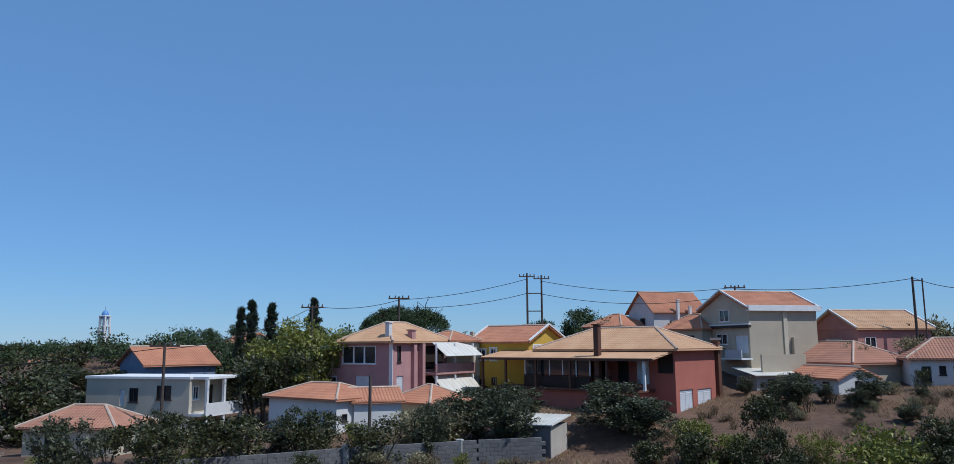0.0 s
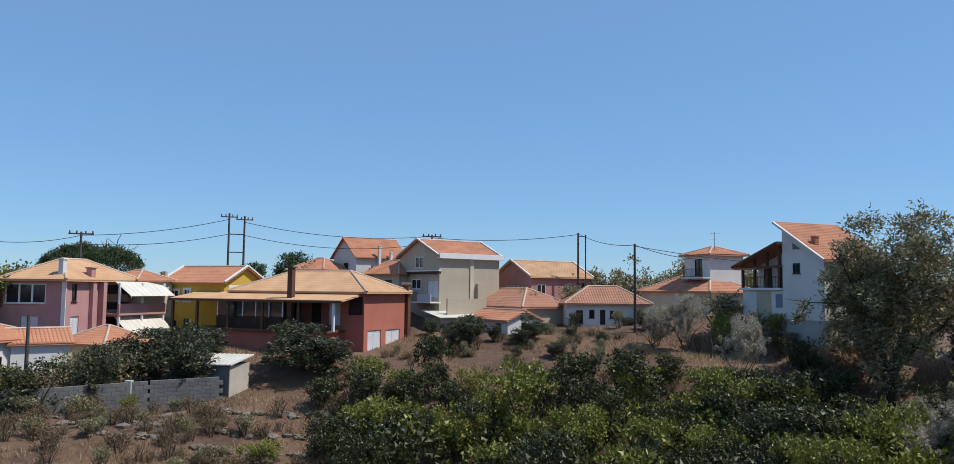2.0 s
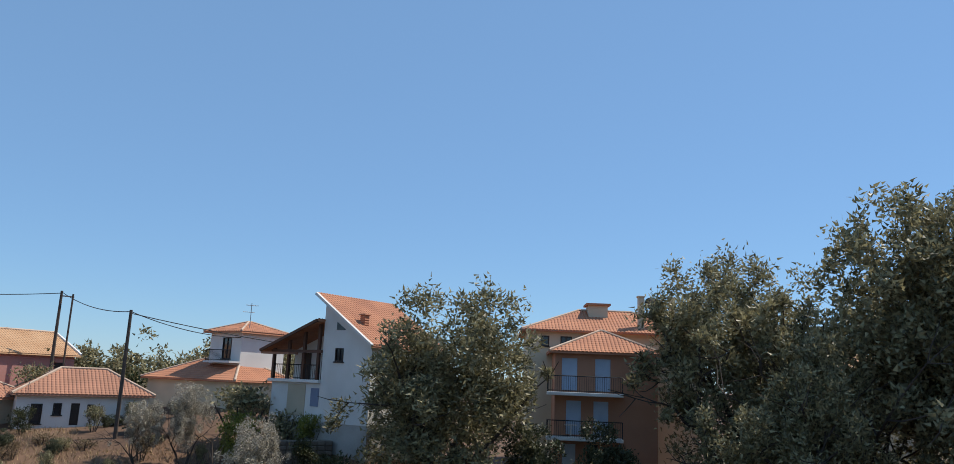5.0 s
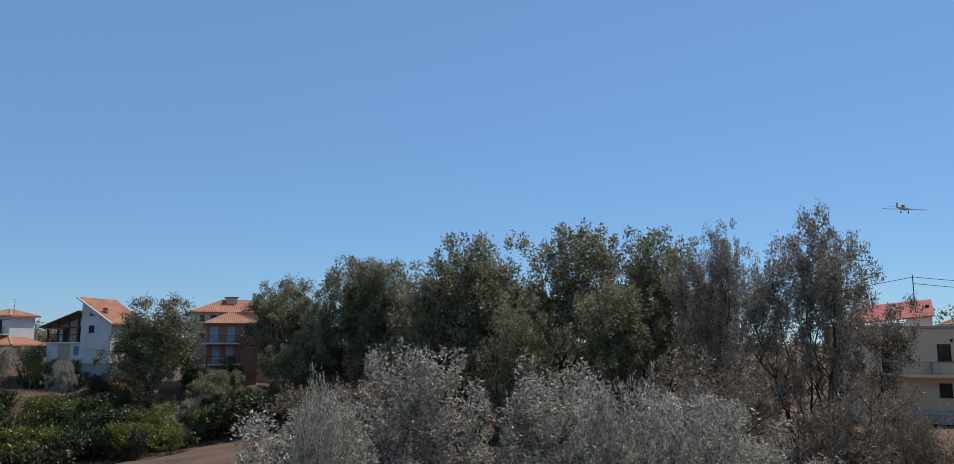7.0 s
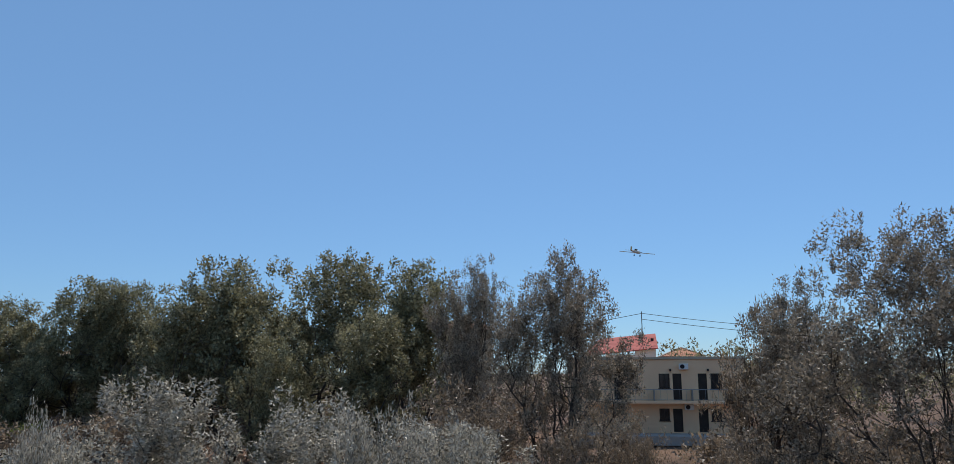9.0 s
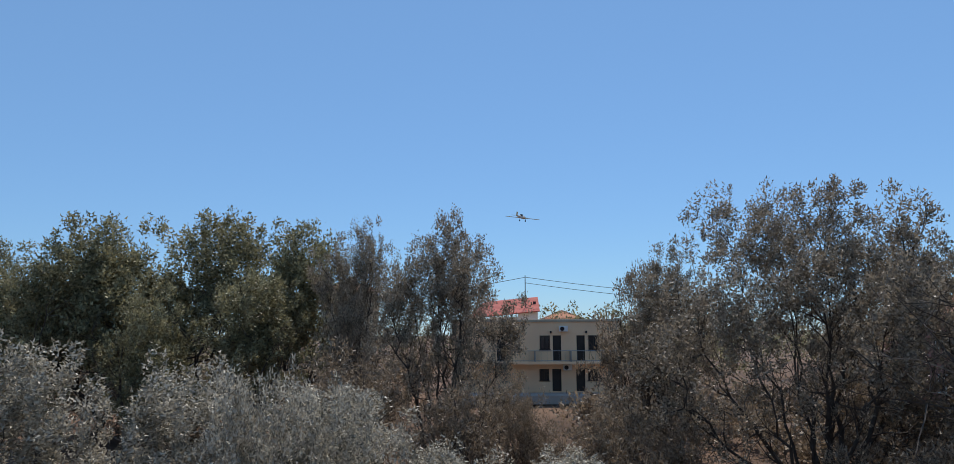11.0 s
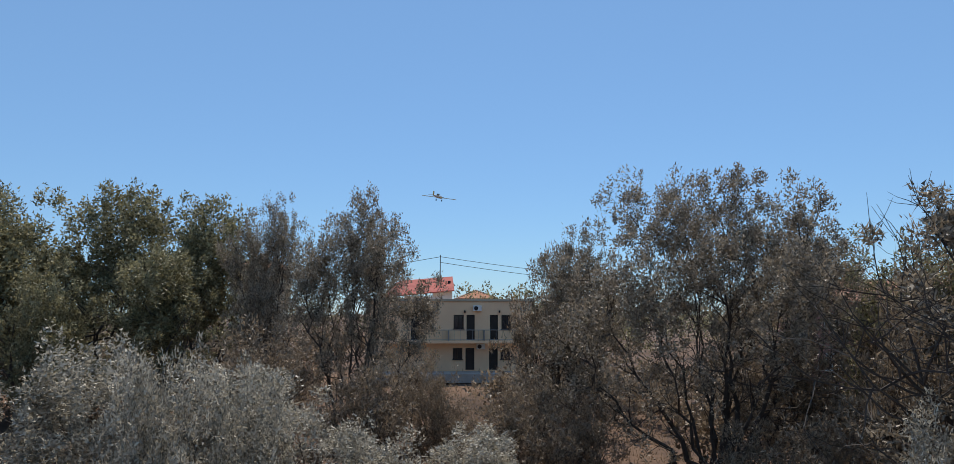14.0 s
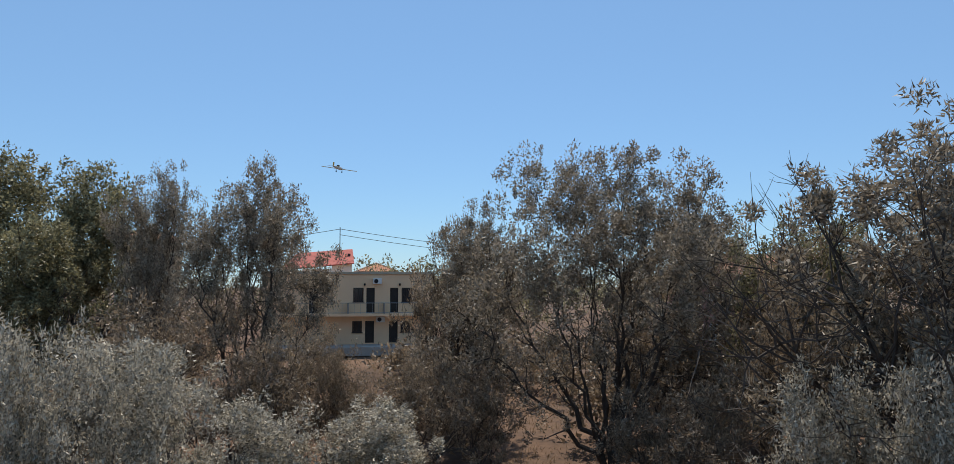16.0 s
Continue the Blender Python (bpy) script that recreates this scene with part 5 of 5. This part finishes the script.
grove("OD", 1, 7.2, -26.9, 10.0, 4.7, 48)
grove("OD", 0, 17.1, -28.0, 9.9, 5.1, 125)
grove("OD", 1, 12.6, -39.6, 12.2, 6.4, 202)
grove("OD", 0, 3.4, -40.5, 13.0, 5.1, 279)
grove("OD", 0, 5.2, -45.2, 12.6, 6.3, 356)
grove("OS", 0, -5.9, -7.5, 10.3, 6.2, 73)
grove("OS", 1, 0.4, -8.5, 12.2, 6.8, 150)
grove("OS", 2, 1.2, -13.6, 11.4, 6.5, 227)
grove("OS", 0, 4.7, -16.8, 10.5, 7.9, 304)
grove("OS", 1, -5.4, -18.4, 11.5, 3.4, 21)
grove("OS", 2, -2.7, -19.8, 10.8, 3.9, 98)
grove("OS", 0, -1.0, -22.7, 9.1, 4.7, 175)
grove("OS", 1, 1.2, -25.1, 8.8, 5.3, 252)
grove("OS", 2, -5.6, -36.1, 10.4, 3.8, 329)
grove("OS", 0, -7.7, -37.3, 10.9, 3.5, 46)
grove("OS", 1, -6.1, -10.1, 11.0, 3.0, 123)
grove("OD", 1, 10.0, -21.4, 10.8, 5.4, 200)
grove("OS", 2, -8.7, -11.7, 11.3, 1.8, 277)
grove("OE", 2, 26.9, 11.2, 17.3, 7.1, 354)
grove("OE", 0, 32.1, 10.8, 19.3, 5.8, 71)
grove("OD", 1, 1.8, -36.9, 9.7, 4.9, 148)
grove("OD", 0, 21.9, -14.2, 11.6, 6.0, 225)
# garden trees among the houses
grove("OM", 0, -17.9, 50.2, 9.7, 5.4, 0)
grove("OM", 1, -21.6, 47.1, 8.5, 3.8, 83)
grove("CI", 0, -32.5, 35.1, 8.3, 5.1, 166)
grove("CI", 1, -31.2, 39.6, 8.4, 5.9, 249)
grove("CI", 2, -28.7, 43.2, 8.3, 4.8, 332)
grove("CI", 0, -24.2, 44.2, 7.7, 5.0, 55)
grove("OM", 1, -31.4, 28.3, 9.1, 4.2, 138)
grove("CI", 1, -40.8, 56.6, 10.9, 7.0, 221)
grove("LI", 0, -42.4, 65.6, 13.9, 6.6, 304)
grove("CI", 2, -55.8, 45.8, 10.3, 8.1, 27)
grove("OM", 0, -57.0, 51.0, 9.8, 7.2, 110)
grove("CI", 0, -60.2, 56.7, 10.3, 9.2, 193)
grove("OM", 1, 0.3, 60.9, 10.0, 4.6, 359)
grove("OM", 0, 5.4, 62.9, 10.1, 3.5, 82)
grove("CI", 1, -2.2, 52.6, 9.1, 3.3, 165)
# citrus grove and shrubs on the slope
def green(k, x, y, top, r, sx):
    lst = {"LI": LI, "CI": CI, "OL": OM, "GS": GS, "OS": OS, "BR": BR}[k]
    hh = {"LI": 4.0, "CI": 4.0, "OL": 5.0, "GS": 2.2, "OS": 8.0, "BR": 1.4}[k]
    p = plant(lst[int(abs(x * 7 + y * 3)) % len(lst)], x, y, max(top, ground(x, y) + 0.4), r, h=hh)
    kx = max(p.scale.z, 0.6) * sx if k != "OL" else sx * min(1.05, p.scale.z * 2.2)
    p.scale = (kx, kx, p.scale.z)


green("LI", 3.5, 45.6, 7.6, 0, 1.05)
green("LI", 0.0, 43.0, 5.6, 90, 1.0)
green("LI", 6.5, 43.0, 5.9, 40, 0.9)
green("CI", 10.2, 48.9, 8.3, 0, 1.1)
green("CI", 13.5, 50.5, 8.0, 80, 1.1)
green("CI", 7.0, 51.0, 8.2, 30, 1.0)
green("CI", 14.9, 43.5, 6.8, 50, 1.0)
green("CI", 18.5, 44.5, 7.4, 150, 1.1)
green("LI", 21.0, 39.5, 6.6, 200, 0.8)
green("CI", 11.5, 42.5, 6.2, 230, 0.9)
green("CI", -3.5, 44.0, 5.2, 20, 1.0)
green("CI", -7.0, 42.0, 4.8, 200, 1.0)
green("CI", -4.0, 49.0, 6.2, 130, 0.9)
green("CI", -0.5, 47.5, 6.4, 300, 1.0)
green("LI", 16.0, 38.0, 5.4, 10, 0.8)
green("LI", 24.0, 36.0, 6.6, 80, 0.9)
green("CI", 28.0, 34.0, 7.4, 30, 1.1)
green("LI", 33.0, 31.0, 8.0, 70, 0.9)
green("CI", 3.0, 38.0, 4.6, 60, 1.0)
green("CI", 9.0, 37.0, 4.8, 160, 1.0)
green("CI", 21.5, 49.5, 9.0, 10, 0.9)
green("CI", 17.5, 47.0, 7.4, 70, 1.0)
green("LI", -10.0, 39.5, 4.4, 70, 0.9)
green("CI", 0.4, 63.0, 9.9, 0, 0.9)
green("CI", -1.2, 62.5, 9.4, 90, 0.7)
green("OL", -11.4, 54.8, 9.7, 30, 1.45)
green("OL", -9.6, 53.4, 8.7, 200, 1.25)
green("OL", -20.4, 52.1, 9.2, 80, 1.2)
green("OL", -18.2, 53.6, 9.2, 10, 1.3)
green("GS", -21.8, 45.0, 6.0, 20, 1.3)
green("GS", -24.0, 43.2, 5.9, 70, 1.2)
green("LI", -19.6, 46.2, 5.6, 0, 0.5)
green("OL", -22.6, 51.0, 8.6, 0, 0.9)
green("CI", -6.4, 51.6, 6.6, 0, 0.9)
green("CI", -8.6, 49.4, 6.2, 60, 0.9)
green("GS", -23.9, 48.6, 8.3, 10, 1.0)
green("GS", -22.5, 50.0, 8.4, 90, 1.1)
green("CI", -13.5, 60.0, 9.6, 50, 0.8)
green("GS", -11.0, 64.0, 9.8, 0, 1.0)
green("CI", -24.5, 36.6, 6.9, 10, 0.8)
green("OS", 17.0, 59.6, 12.0, 40, 0.9)
green("OS", 14.8, 60.6, 11.0, 140, 0.8)
green("GS", 20.5, 61.5, 11.6, 20, 1.1)
green("LI", 19.5, 57.5, 10.4, 0, 0.8)
green("LI", 23.0, 56.5, 10.6, 90, 0.8)
green("CI", 25.5, 55.0, 10.8, 90, 0.8)
green("LI", 28.5, 53.5, 11.0, 30, 0.7)
green("CI", 21.5, 53.5, 9.4, 0, 0.8)
green("GS", 22.0, 58.5, 10.8, 60, 1.0)
green("CI", 9.5, 67.0, 10.2, 10, 0.6)
green("GS", 7.0, 65.5, 9.4, 70, 1.0)
green("BR", 10.5, 64.0, 8.9, 0, 1.4)
green("BR", 12.5, 63.0, 8.8, 60, 1.4)
green("BR", 8.5, 62.0, 8.5, 90, 1.3)
green("BR", 5.0, 62.5, 8.4, 30, 1.2)
green("GS", 16.0, 63.0, 9.0, 120, 1.0)
green("GS", 6.0, 73.2, 12.5, 0, 0.85)
green("GS", 10.1, 73.1, 12.3, 50, 0.85)
green("CI", 12.1, 73.2, 12.5, 50, 0.59)
green("CI", -6.0, 70.4, 11.4, 0, 0.64)
green("CI", -7.8, 70.1, 10.9, 60, 0.65)
green("CI", -37.0, 40.6, 8.2, 10, 0.9)
green("CI", -39.0, 38.4, 7.6, 100, 0.9)
green("GS", -35.6, 42.6, 7.4, 40, 1.2)
green("GS", -33.5, 43.5, 7.4, 80, 1.3)
green("OL", -31.2, 44.5, 7.6, 20, 0.8)
green("GS", -29.0, 45.8, 7.4, 200, 1.2)
green("LI", -27.2, 46.6, 7.3, 10, 0.6)
green("OS", -47.0, 36.0, 8.6, 0, 1.0)
green("OS", -44.5, 33.5, 7.2, 100, 1.0)
green("LI", -38.0, 33.5, 6.4, 100, 0.8)
green("LI", -33.0, 38.0, 6.4, 10, 0.6)
green("CI", -42.0, 57.5, 11.6, 0, 1.0)
green("CI", -37.5, 58.2, 12.0, 80, 1.06)
green("LI", -37.1, 57.4, 10.4, 0, 0.79)
green("LI", -44.0, 63.5, 12.6, 60, 1.1)
green("LI", -36.7, 60.5, 12.7, 0, 1.10)
green("CI", -47.0, 66.0, 12.6, 130, 1.2)
green("LI", -37.9, 61.9, 14.1, 130, 1.05)
green("CI", -50.0, 72.0, 13.4, 0, 1.2)

# shrubs along the foot of the slope
green("CI", -6.3, 46.9, 7.3, 242, 0.90)
green("LI", -6.2, 49.4, 7.8, 282, 0.82)
green("LI", -4.3, 50.0, 6.9, 203, 0.90)
green("CI", -2.0, 50.1, 7.5, 21, 0.82)
green("CI", -0.9, 48.9, 6.4, 198, 0.90)
green("LI", 0.9, 50.9, 6.8, 68, 0.98)
green("CI", 3.7, 51.3, 6.7, 179, 0.90)
green("CI", 4.8, 48.9, 7.3, 143, 0.98)
green("CI", 6.5, 51.5, 7.0, 292, 0.90)
green("CI", 9.0, 52.1, 5.7, 176, 0.90)
green("LI", 10.6, 48.4, 7.4, 60, 0.74)
green("LI", 12.6, 50.3, 7.3, 282, 0.98)
green("LI", 15.0, 47.1, 7.6, 149, 0.90)
green("LI", 16.9, 50.0, 7.2, 184, 0.98)
green("CI", 18.5, 47.4, 6.9, 197, 0.90)

grng = random.Random(21)
for n in range(46):
    a, d = radians(grng.uniform(-11, 30)), grng.uniform(35, 50)
    x, y = math.sin(a) * d, math.cos(a) * d
    green(grng.choice(("CI", "CI", "LI")), round(x, 1), round(y, 1), ground(x, y) + grng.uniform(2.0, 3.4), grng.randrange(360), grng.uniform(0.75, 1.05))

for n in range(110):
    t = grng.random()
    x, y = -27 + 20 * t + grng.uniform(-1, 1), 40 + 4.5 * t + grng.uniform(-6.5, 4.5)
    green(grng.choice(("BR", "BR", "BR", "GS")), round(x, 1), round(y, 1), ground(x, y) + grng.uniform(0.4, 1.2), grng.randrange(360), grng.uniform(0.6, 1.1))
for n in range(40):
    x, y = grng.uniform(-10, 14), grng.uniform(51, 64)
    green("BR", round(x, 1), round(y, 1), ground(x, y) + grng.uniform(0.3, 0.8), grng.randrange(360), grng.uniform(0.6, 1.2))

for n in range(70):
    x, y = grng.uniform(-3, 26), grng.uniform(58, 71)
    if 13 > x > 3 and y > 64:
        continue
    green(grng.choice(("GS", "BR", "GS", "OL")), round(x, 1), round(y, 1), ground(x, y) + grng.uniform(0.6, 1.5), grng.randrange(360), grng.uniform(0.5, 0.9))

# thick bushes below the white gabled house and the orange house
for n in range(46):
    a, d = radians(grng.uniform(17, 42)), grng.uniform(42, 53)
    x, y = math.sin(a) * d, math.cos(a) * d
    green(grng.choice(("CI", "CI", "LI", "OL", "OS")), round(x, 1), round(y, 1), min(ground(x, y) + grng.uniform(2.4, 4.4), 11.4), grng.randrange(360), grng.uniform(0.8, 1.15))

# wooded slopes further back, too many to count
def woods(label, seed, n, region, hmin, hmax, leaf, size=0.9, per=60):
    rng = np.random.default_rng(seed)
    cl = []
    for _ in range(n):
        x, y = region(rng)
        if math.hypot(x - 10.9, y - -35.4) < 4.0:
            continue
        z = ground(x, y)
        hh = rng.uniform(hmin, hmax)
        for _ in range(14):
            d = rng.normal(size=3) * 0.34
            cl.append((x + d[0] * hh * 0.9, y + d[1] * hh * 0.9, z + hh * (0.62 + d[2] * 0.55), size * rng.uniform(0.6, 1.1)))
    w = part("woodland", [v.tolist() for v in leaves(rng, cl, int(per * 0.5), 0.3, 0.11)], leaf, None)
    tagged(w, label, "woodland", kind="stuff")


woods("distant dark green trees on the slope", 5, 80, lambda g: (g.uniform(-85, -46), g.uniform(66, 105)), 1.8, 3.2, LEAF_PINE)
woods("low far scrub on the ridge", 15, 90, lambda g: (g.uniform(-128, -85), g.uniform(50, 108)), 0.6, 1.2, LEAF_PINE)
woods("scrub and small trees on the hillside", 6, 130, lambda g: (g.uniform(-105, -47), g.uniform(34, 74)), 1.0, 2.2, LEAF_DARK)
woods("olive trees along the skyline behind the houses", 7, 46, lambda g: (g.uniform(8, 38), g.uniform(79, 84)), 3.4, 5.2, LEAF_OLIVE, 0.9, 110)
woods("trees between the far houses", 8, 30, lambda g: (g.uniform(-44, 30), g.uniform(79, 83)), 2.0, 3.4, LEAF_PINE)
woods("olive trees behind the apartment block", 9, 26, lambda g: (g.uniform(56, 64), g.uniform(-46, -25)), 7.0, 9.5, LEAF_OLIVE)
woods("olive scrub under the grove", 10, 130, lambda g: (g.uniform(27, 58), g.uniform(-12, 30)), 2.5, 5.0, LEAF_DUSTY, 0.8, 60)
woods("dusty thicket between the olive trunks", 11, 90, lambda g: (g.uniform(12, 38), g.uniform(-62, -26)), 2.0, 4.6, LEAF_DUSTY, 0.8, 70)
woods("grey-green olive groves beyond the houses", 12, 100, lambda g: (g.uniform(66, 120), g.uniform(-90, 60)), 5.0, 8.5, LEAF_OLIVE, 1.3, 60)
woods("dark scrub filling the gully", 13, 60, lambda g: (g.uniform(-7, 34), g.uniform(33, 47)), 1.2, 2.6, LEAF_DARK, 0.6, 80)
woods("bright leafy scrub along the gully", 14, 26, lambda g: (g.uniform(-8, 30), g.uniform(34, 47)), 1.6, 3.0, LEAF_LIME, 0.6, 80)

# cypresses and umbrella pine on the ridge
def cypress(seed, at, h, w):
    rng = np.random.default_rng(seed)
    root = thing("cypress", "slender dark green cypress tree", "tree", at, group="cypresses")
    part("trunk", tube(bmesh.new(), (0, 0, -0.5), (0, 0, h * 0.9), 0.16, 0.03), BARK, root)
    cl = []
    for k in range(120):
        f = rng.uniform(0.05, 1.0)
        r = w / 2 * min(1.0, (1 - f) * 2.2 + 0.12) * (0.75 + 0.25 * math.sin(f * 9 + seed))
        a = rng.uniform(0, math.tau)
        k2 = rng.uniform(0.4, 1.0)
        cl.append((math.cos(a) * r * k2, math.sin(a) * r * k2, f * h * 0.97, 0.28))
    part("crown", [v.tolist() for v in leaves(rng, cl, 90, 0.28, 0.05, 1.2)], LEAF_CYP, root)


for k, (x, y, z, h, w) in enumerate(((-51.8, 68.3, 9.0, 7.1, 1.1), (-51.0, 69.0, 9.0, 7.9, 1.5), (-49.4, 70.2, 9.0, 7.8, 1.5), (-45.9, 72.7, 9.0, 8.2, 2.1))):
    cypress(200 + k, (x, y, z), h, w)
rng = np.random.default_rng(77)
pine = thing("umbrella_pine", "umbrella pine with broad flat-topped green crown", "tree", (-37.6, 77.9, 8.8))
bm, tips = bmesh.new(), []
tube(bm, (0, 0, -0.5), (0.2, 0.1, 3.6), 0.3, 0.22, 8)
for k in range(7):
    branch(bm, rng, (0.2, 0.1, 3.4), (math.cos(k * 0.9) * 1.2, math.sin(k * 0.9) * 1.2, 0.8), 2.6, 0.12, 2, tips)
part("trunk", bm, BARK, pine)
cl = []
while len(cl) < 240:
    x, y = rng.uniform(-4.7, 4.7, 2)
    q = math.hypot(x, y) / 4.7
    if q < 1:
        cl.append((x, y, 4.6 + 2.8 * math.sqrt(1 - q * q) * rng.uniform(0.55, 1.0), 0.5))
part("crown", [v.tolist() for v in leaves(rng, cl, 110, 0.22, 0.05, 0.8)], LEAF_PINE, pine)
bp = [shrub(301, 5.0, 6.0, LEAF_PINE, "dark round tree on the skyline", per=130, clumps=70, size=0.6, length=0.18, width=0.06, name="skyline_tree", category="tree", group="skyline trees")]
for x, y, t, s in ((-70.5, 95.0, 15.2, 1.0), (-74.0, 92.0, 14.6, 1.1), (-108.0, 78.5, 15.0, 0.8), (-118.0, 66.0, 14.6, 1.2), (-112.0, 60.0, 14.0, 1.2), (-30.5, 108.0, 15.4, 0.9), (-24.5, 109.0, 17.0, 0.6)):
    p = plant(bp[0], x, y, t, x * 13, h=5.0)
for q in (*OL, *OM, *OT, *FO, *OE, *OS, *OD, *CI, *LI, *GS, *BR, *bp):
    drop(q)


# dry grass over the slope, and loose stones along the terraces
def grass():
    rng = np.random.default_rng(9)
    n = 140000
    zone = rng.random(n)
    x = np.where(zone < 0.7, rng.uniform(-28, 34, n), rng.uniform(-8, 45, n))
    y = np.where(zone < 0.7, rng.uniform(34, 68, n), rng.uniform(-50, 5, n))
    z = np.array([ground(a, b) for a, b in zip(x, y)])
    keep = np.array([noise.noise((a * 0.16, b * 0.16, 5.0)) for a, b in zip(x, y)]) > -0.12
    x, y, z = x[keep], y[keep], z[keep]
    n = len(x)
    p = np.stack([x, y, z - 0.03], 1)
    tip = p + np.stack([rng.normal(0, 0.14, n), rng.normal(0, 0.14, n), rng.uniform(0.1, 0.36, n)], 1)
    a = rng.uniform(0, math.tau, n)
    s = np.stack([np.cos(a), np.sin(a), np.zeros(n)], 1) * 0.022
    v = np.stack([p - s, p + s, tip], 1).reshape(-1, 3)
    tagged(part("dry_grass", (v.tolist(), np.arange(n * 3).reshape(-1, 3).tolist()), GRASS, None), "tufts of dry straw-coloured grass", "grass", kind="stuff")


grass()


def stones():
    rng = random.Random(4)
    root = thing("stone_terrace", "low dry-stone terrace edge below the wall", "wall", (0, 0, 0))
    protos = []
    for k in range(4):
        bm = bmesh.new()
        bmesh.ops.create_icosphere(bm, subdivisions=1, radius=0.5)
        for v in bm.verts:
            v.co *= rng.uniform(0.75, 1.15)
            v.co.z *= 0.6
        ob = part("stone", bm, STONE, root)
        ob.matrix_local = pose(-18 + k, 42, ground(-18 + k, 42))
        protos.append(ob.data)
    for k in range(240):
        t = rng.random()
        line = k % 3
        x = -26 + 22 * t
        y = (41.0, 43.6, 38.6)[line] + 5.0 * t + rng.uniform(-0.25, 0.25)
        ob = new("stone", protos[k % 4])
        ob.parent = root
        s = rng.uniform(0.3, 0.8)
        ob.matrix_local = pose(x, y, ground(x, y) + 0.05, rng.uniform(-15, 15), rng.uniform(-15, 15), rng.uniform(0, 360)) @ Matrix.Diagonal((s, s, s * 0.9, 1))


stones()
rw = thing("stone_wall", "low dark dry-stone retaining wall beside the path", "wall", (20.5, 55.6, 8.0), -12)
part("core", boxed(0, 3.2, 0, 0.5, -1.2, 1.2), STONE, rw)
rng2 = random.Random(8)
for row in range(5):
    for k in range(8):
        part("stone", boxed(k * 0.4 + 0.02, k * 0.4 + 0.37, -0.1 - rng2.random() * 0.06, -0.005, row * 0.24 + 0.01, row * 0.24 + 0.22, bevel=0.03), STONE, rw)
dt = thing("dead_tree", "small dead crooked tree stump on bare earth", "tree", (17.2, 54.4, ground(17.2, 54.4)))
bm = bmesh.new()
tube(bm, (0, 0, -0.3), (0.1, 0, 0.9), 0.09, 0.07)
tube(bm, (0.1, 0, 0.85), (0.0, 0.1, 1.9), 0.07, 0.04)
tube(bm, (0.1, 0, 0.9), (0.6, 0.0, 1.7), 0.05, 0.02)
tube(bm, (0.0, 0.1, 1.85), (-0.5, 0.1, 2.2), 0.04, 0.015)
tube(bm, (0.0, 0.1, 1.85), (0.4, 0.1, 2.25), 0.04, 0.015)
part("trunk", bm, BARK, dt)

# crop-dusting aeroplane, far out over the grove
plane = thing("aeroplane", "small low-wing propeller aeroplane with yellow and white paint", "aeroplane", (316.4, -3.3, 64.7))
plane.matrix_world = pose(316.4, -3.3, 64.7, 4, 10, 250)
bm = bmesh.new()
prof = [(-5.6, 0.12, 0.3), (-4.5, 0.3, 0.25), (-2.0, 0.55, 0.1), (0.5, 0.75, 0.0), (2.6, 0.72, -0.05), (3.6, 0.62, -0.1), (3.9, 0.35, -0.1)]
rings = [[bm.verts.new((math.cos(k * math.tau / 12) * r * 0.85, x, z + math.sin(k * math.tau / 12) * r)) for k in range(12)] for x, r, z in prof]
for a, b in zip(rings, rings[1:]):
    for k in range(12):
        bm.faces.new((a[k], a[(k + 1) % 12], b[(k + 1) % 12], b[k]))
bm.faces.new(rings[0])
bm.faces.new(rings[-1][::-1])
part("fuselage", bm, PAINT_W, plane)
part("wing", boxed(-8.2, 8.2, 0.2, 2.3, -0.45, -0.22, bevel=0.08), PAINT_Y, plane)
part("tailplane", boxed(-2.6, 2.6, -5.5, -4.5, 0.35, 0.45, bevel=0.03), PAINT_Y, plane)
part("fin", boxed(-0.06, 0.06, -5.7, -4.4, 0.4, 2.1, bevel=0.03), PAINT_Y, plane)
part("canopy", boxed(-0.45, 0.45, -0.9, 0.8, 0.6, 1.3, bevel=0.2), GLASS, plane)
pr = part("propeller", boxed(-1.3, 1.3, 3.95, 4.0, -0.22, 0.02), IRON, plane)
part("spinner", tube(bmesh.new(), (0, 3.88, -0.1), (0, 4.3, -0.1), 0.25, 0.05, 10), PAINT_Y, pr)
for x in (-1.4, 1.4):
    leg = part("landing_gear", tube(bmesh.new(), (x, 1.4, -0.4), (x, 1.6, -1.5), 0.09), IRON, plane)
    part("wheel", tube(bmesh.new(), (x - 0.12, 1.6, -1.6), (x + 0.12, 1.6, -1.6), 0.38, n=14), IRON, leg)
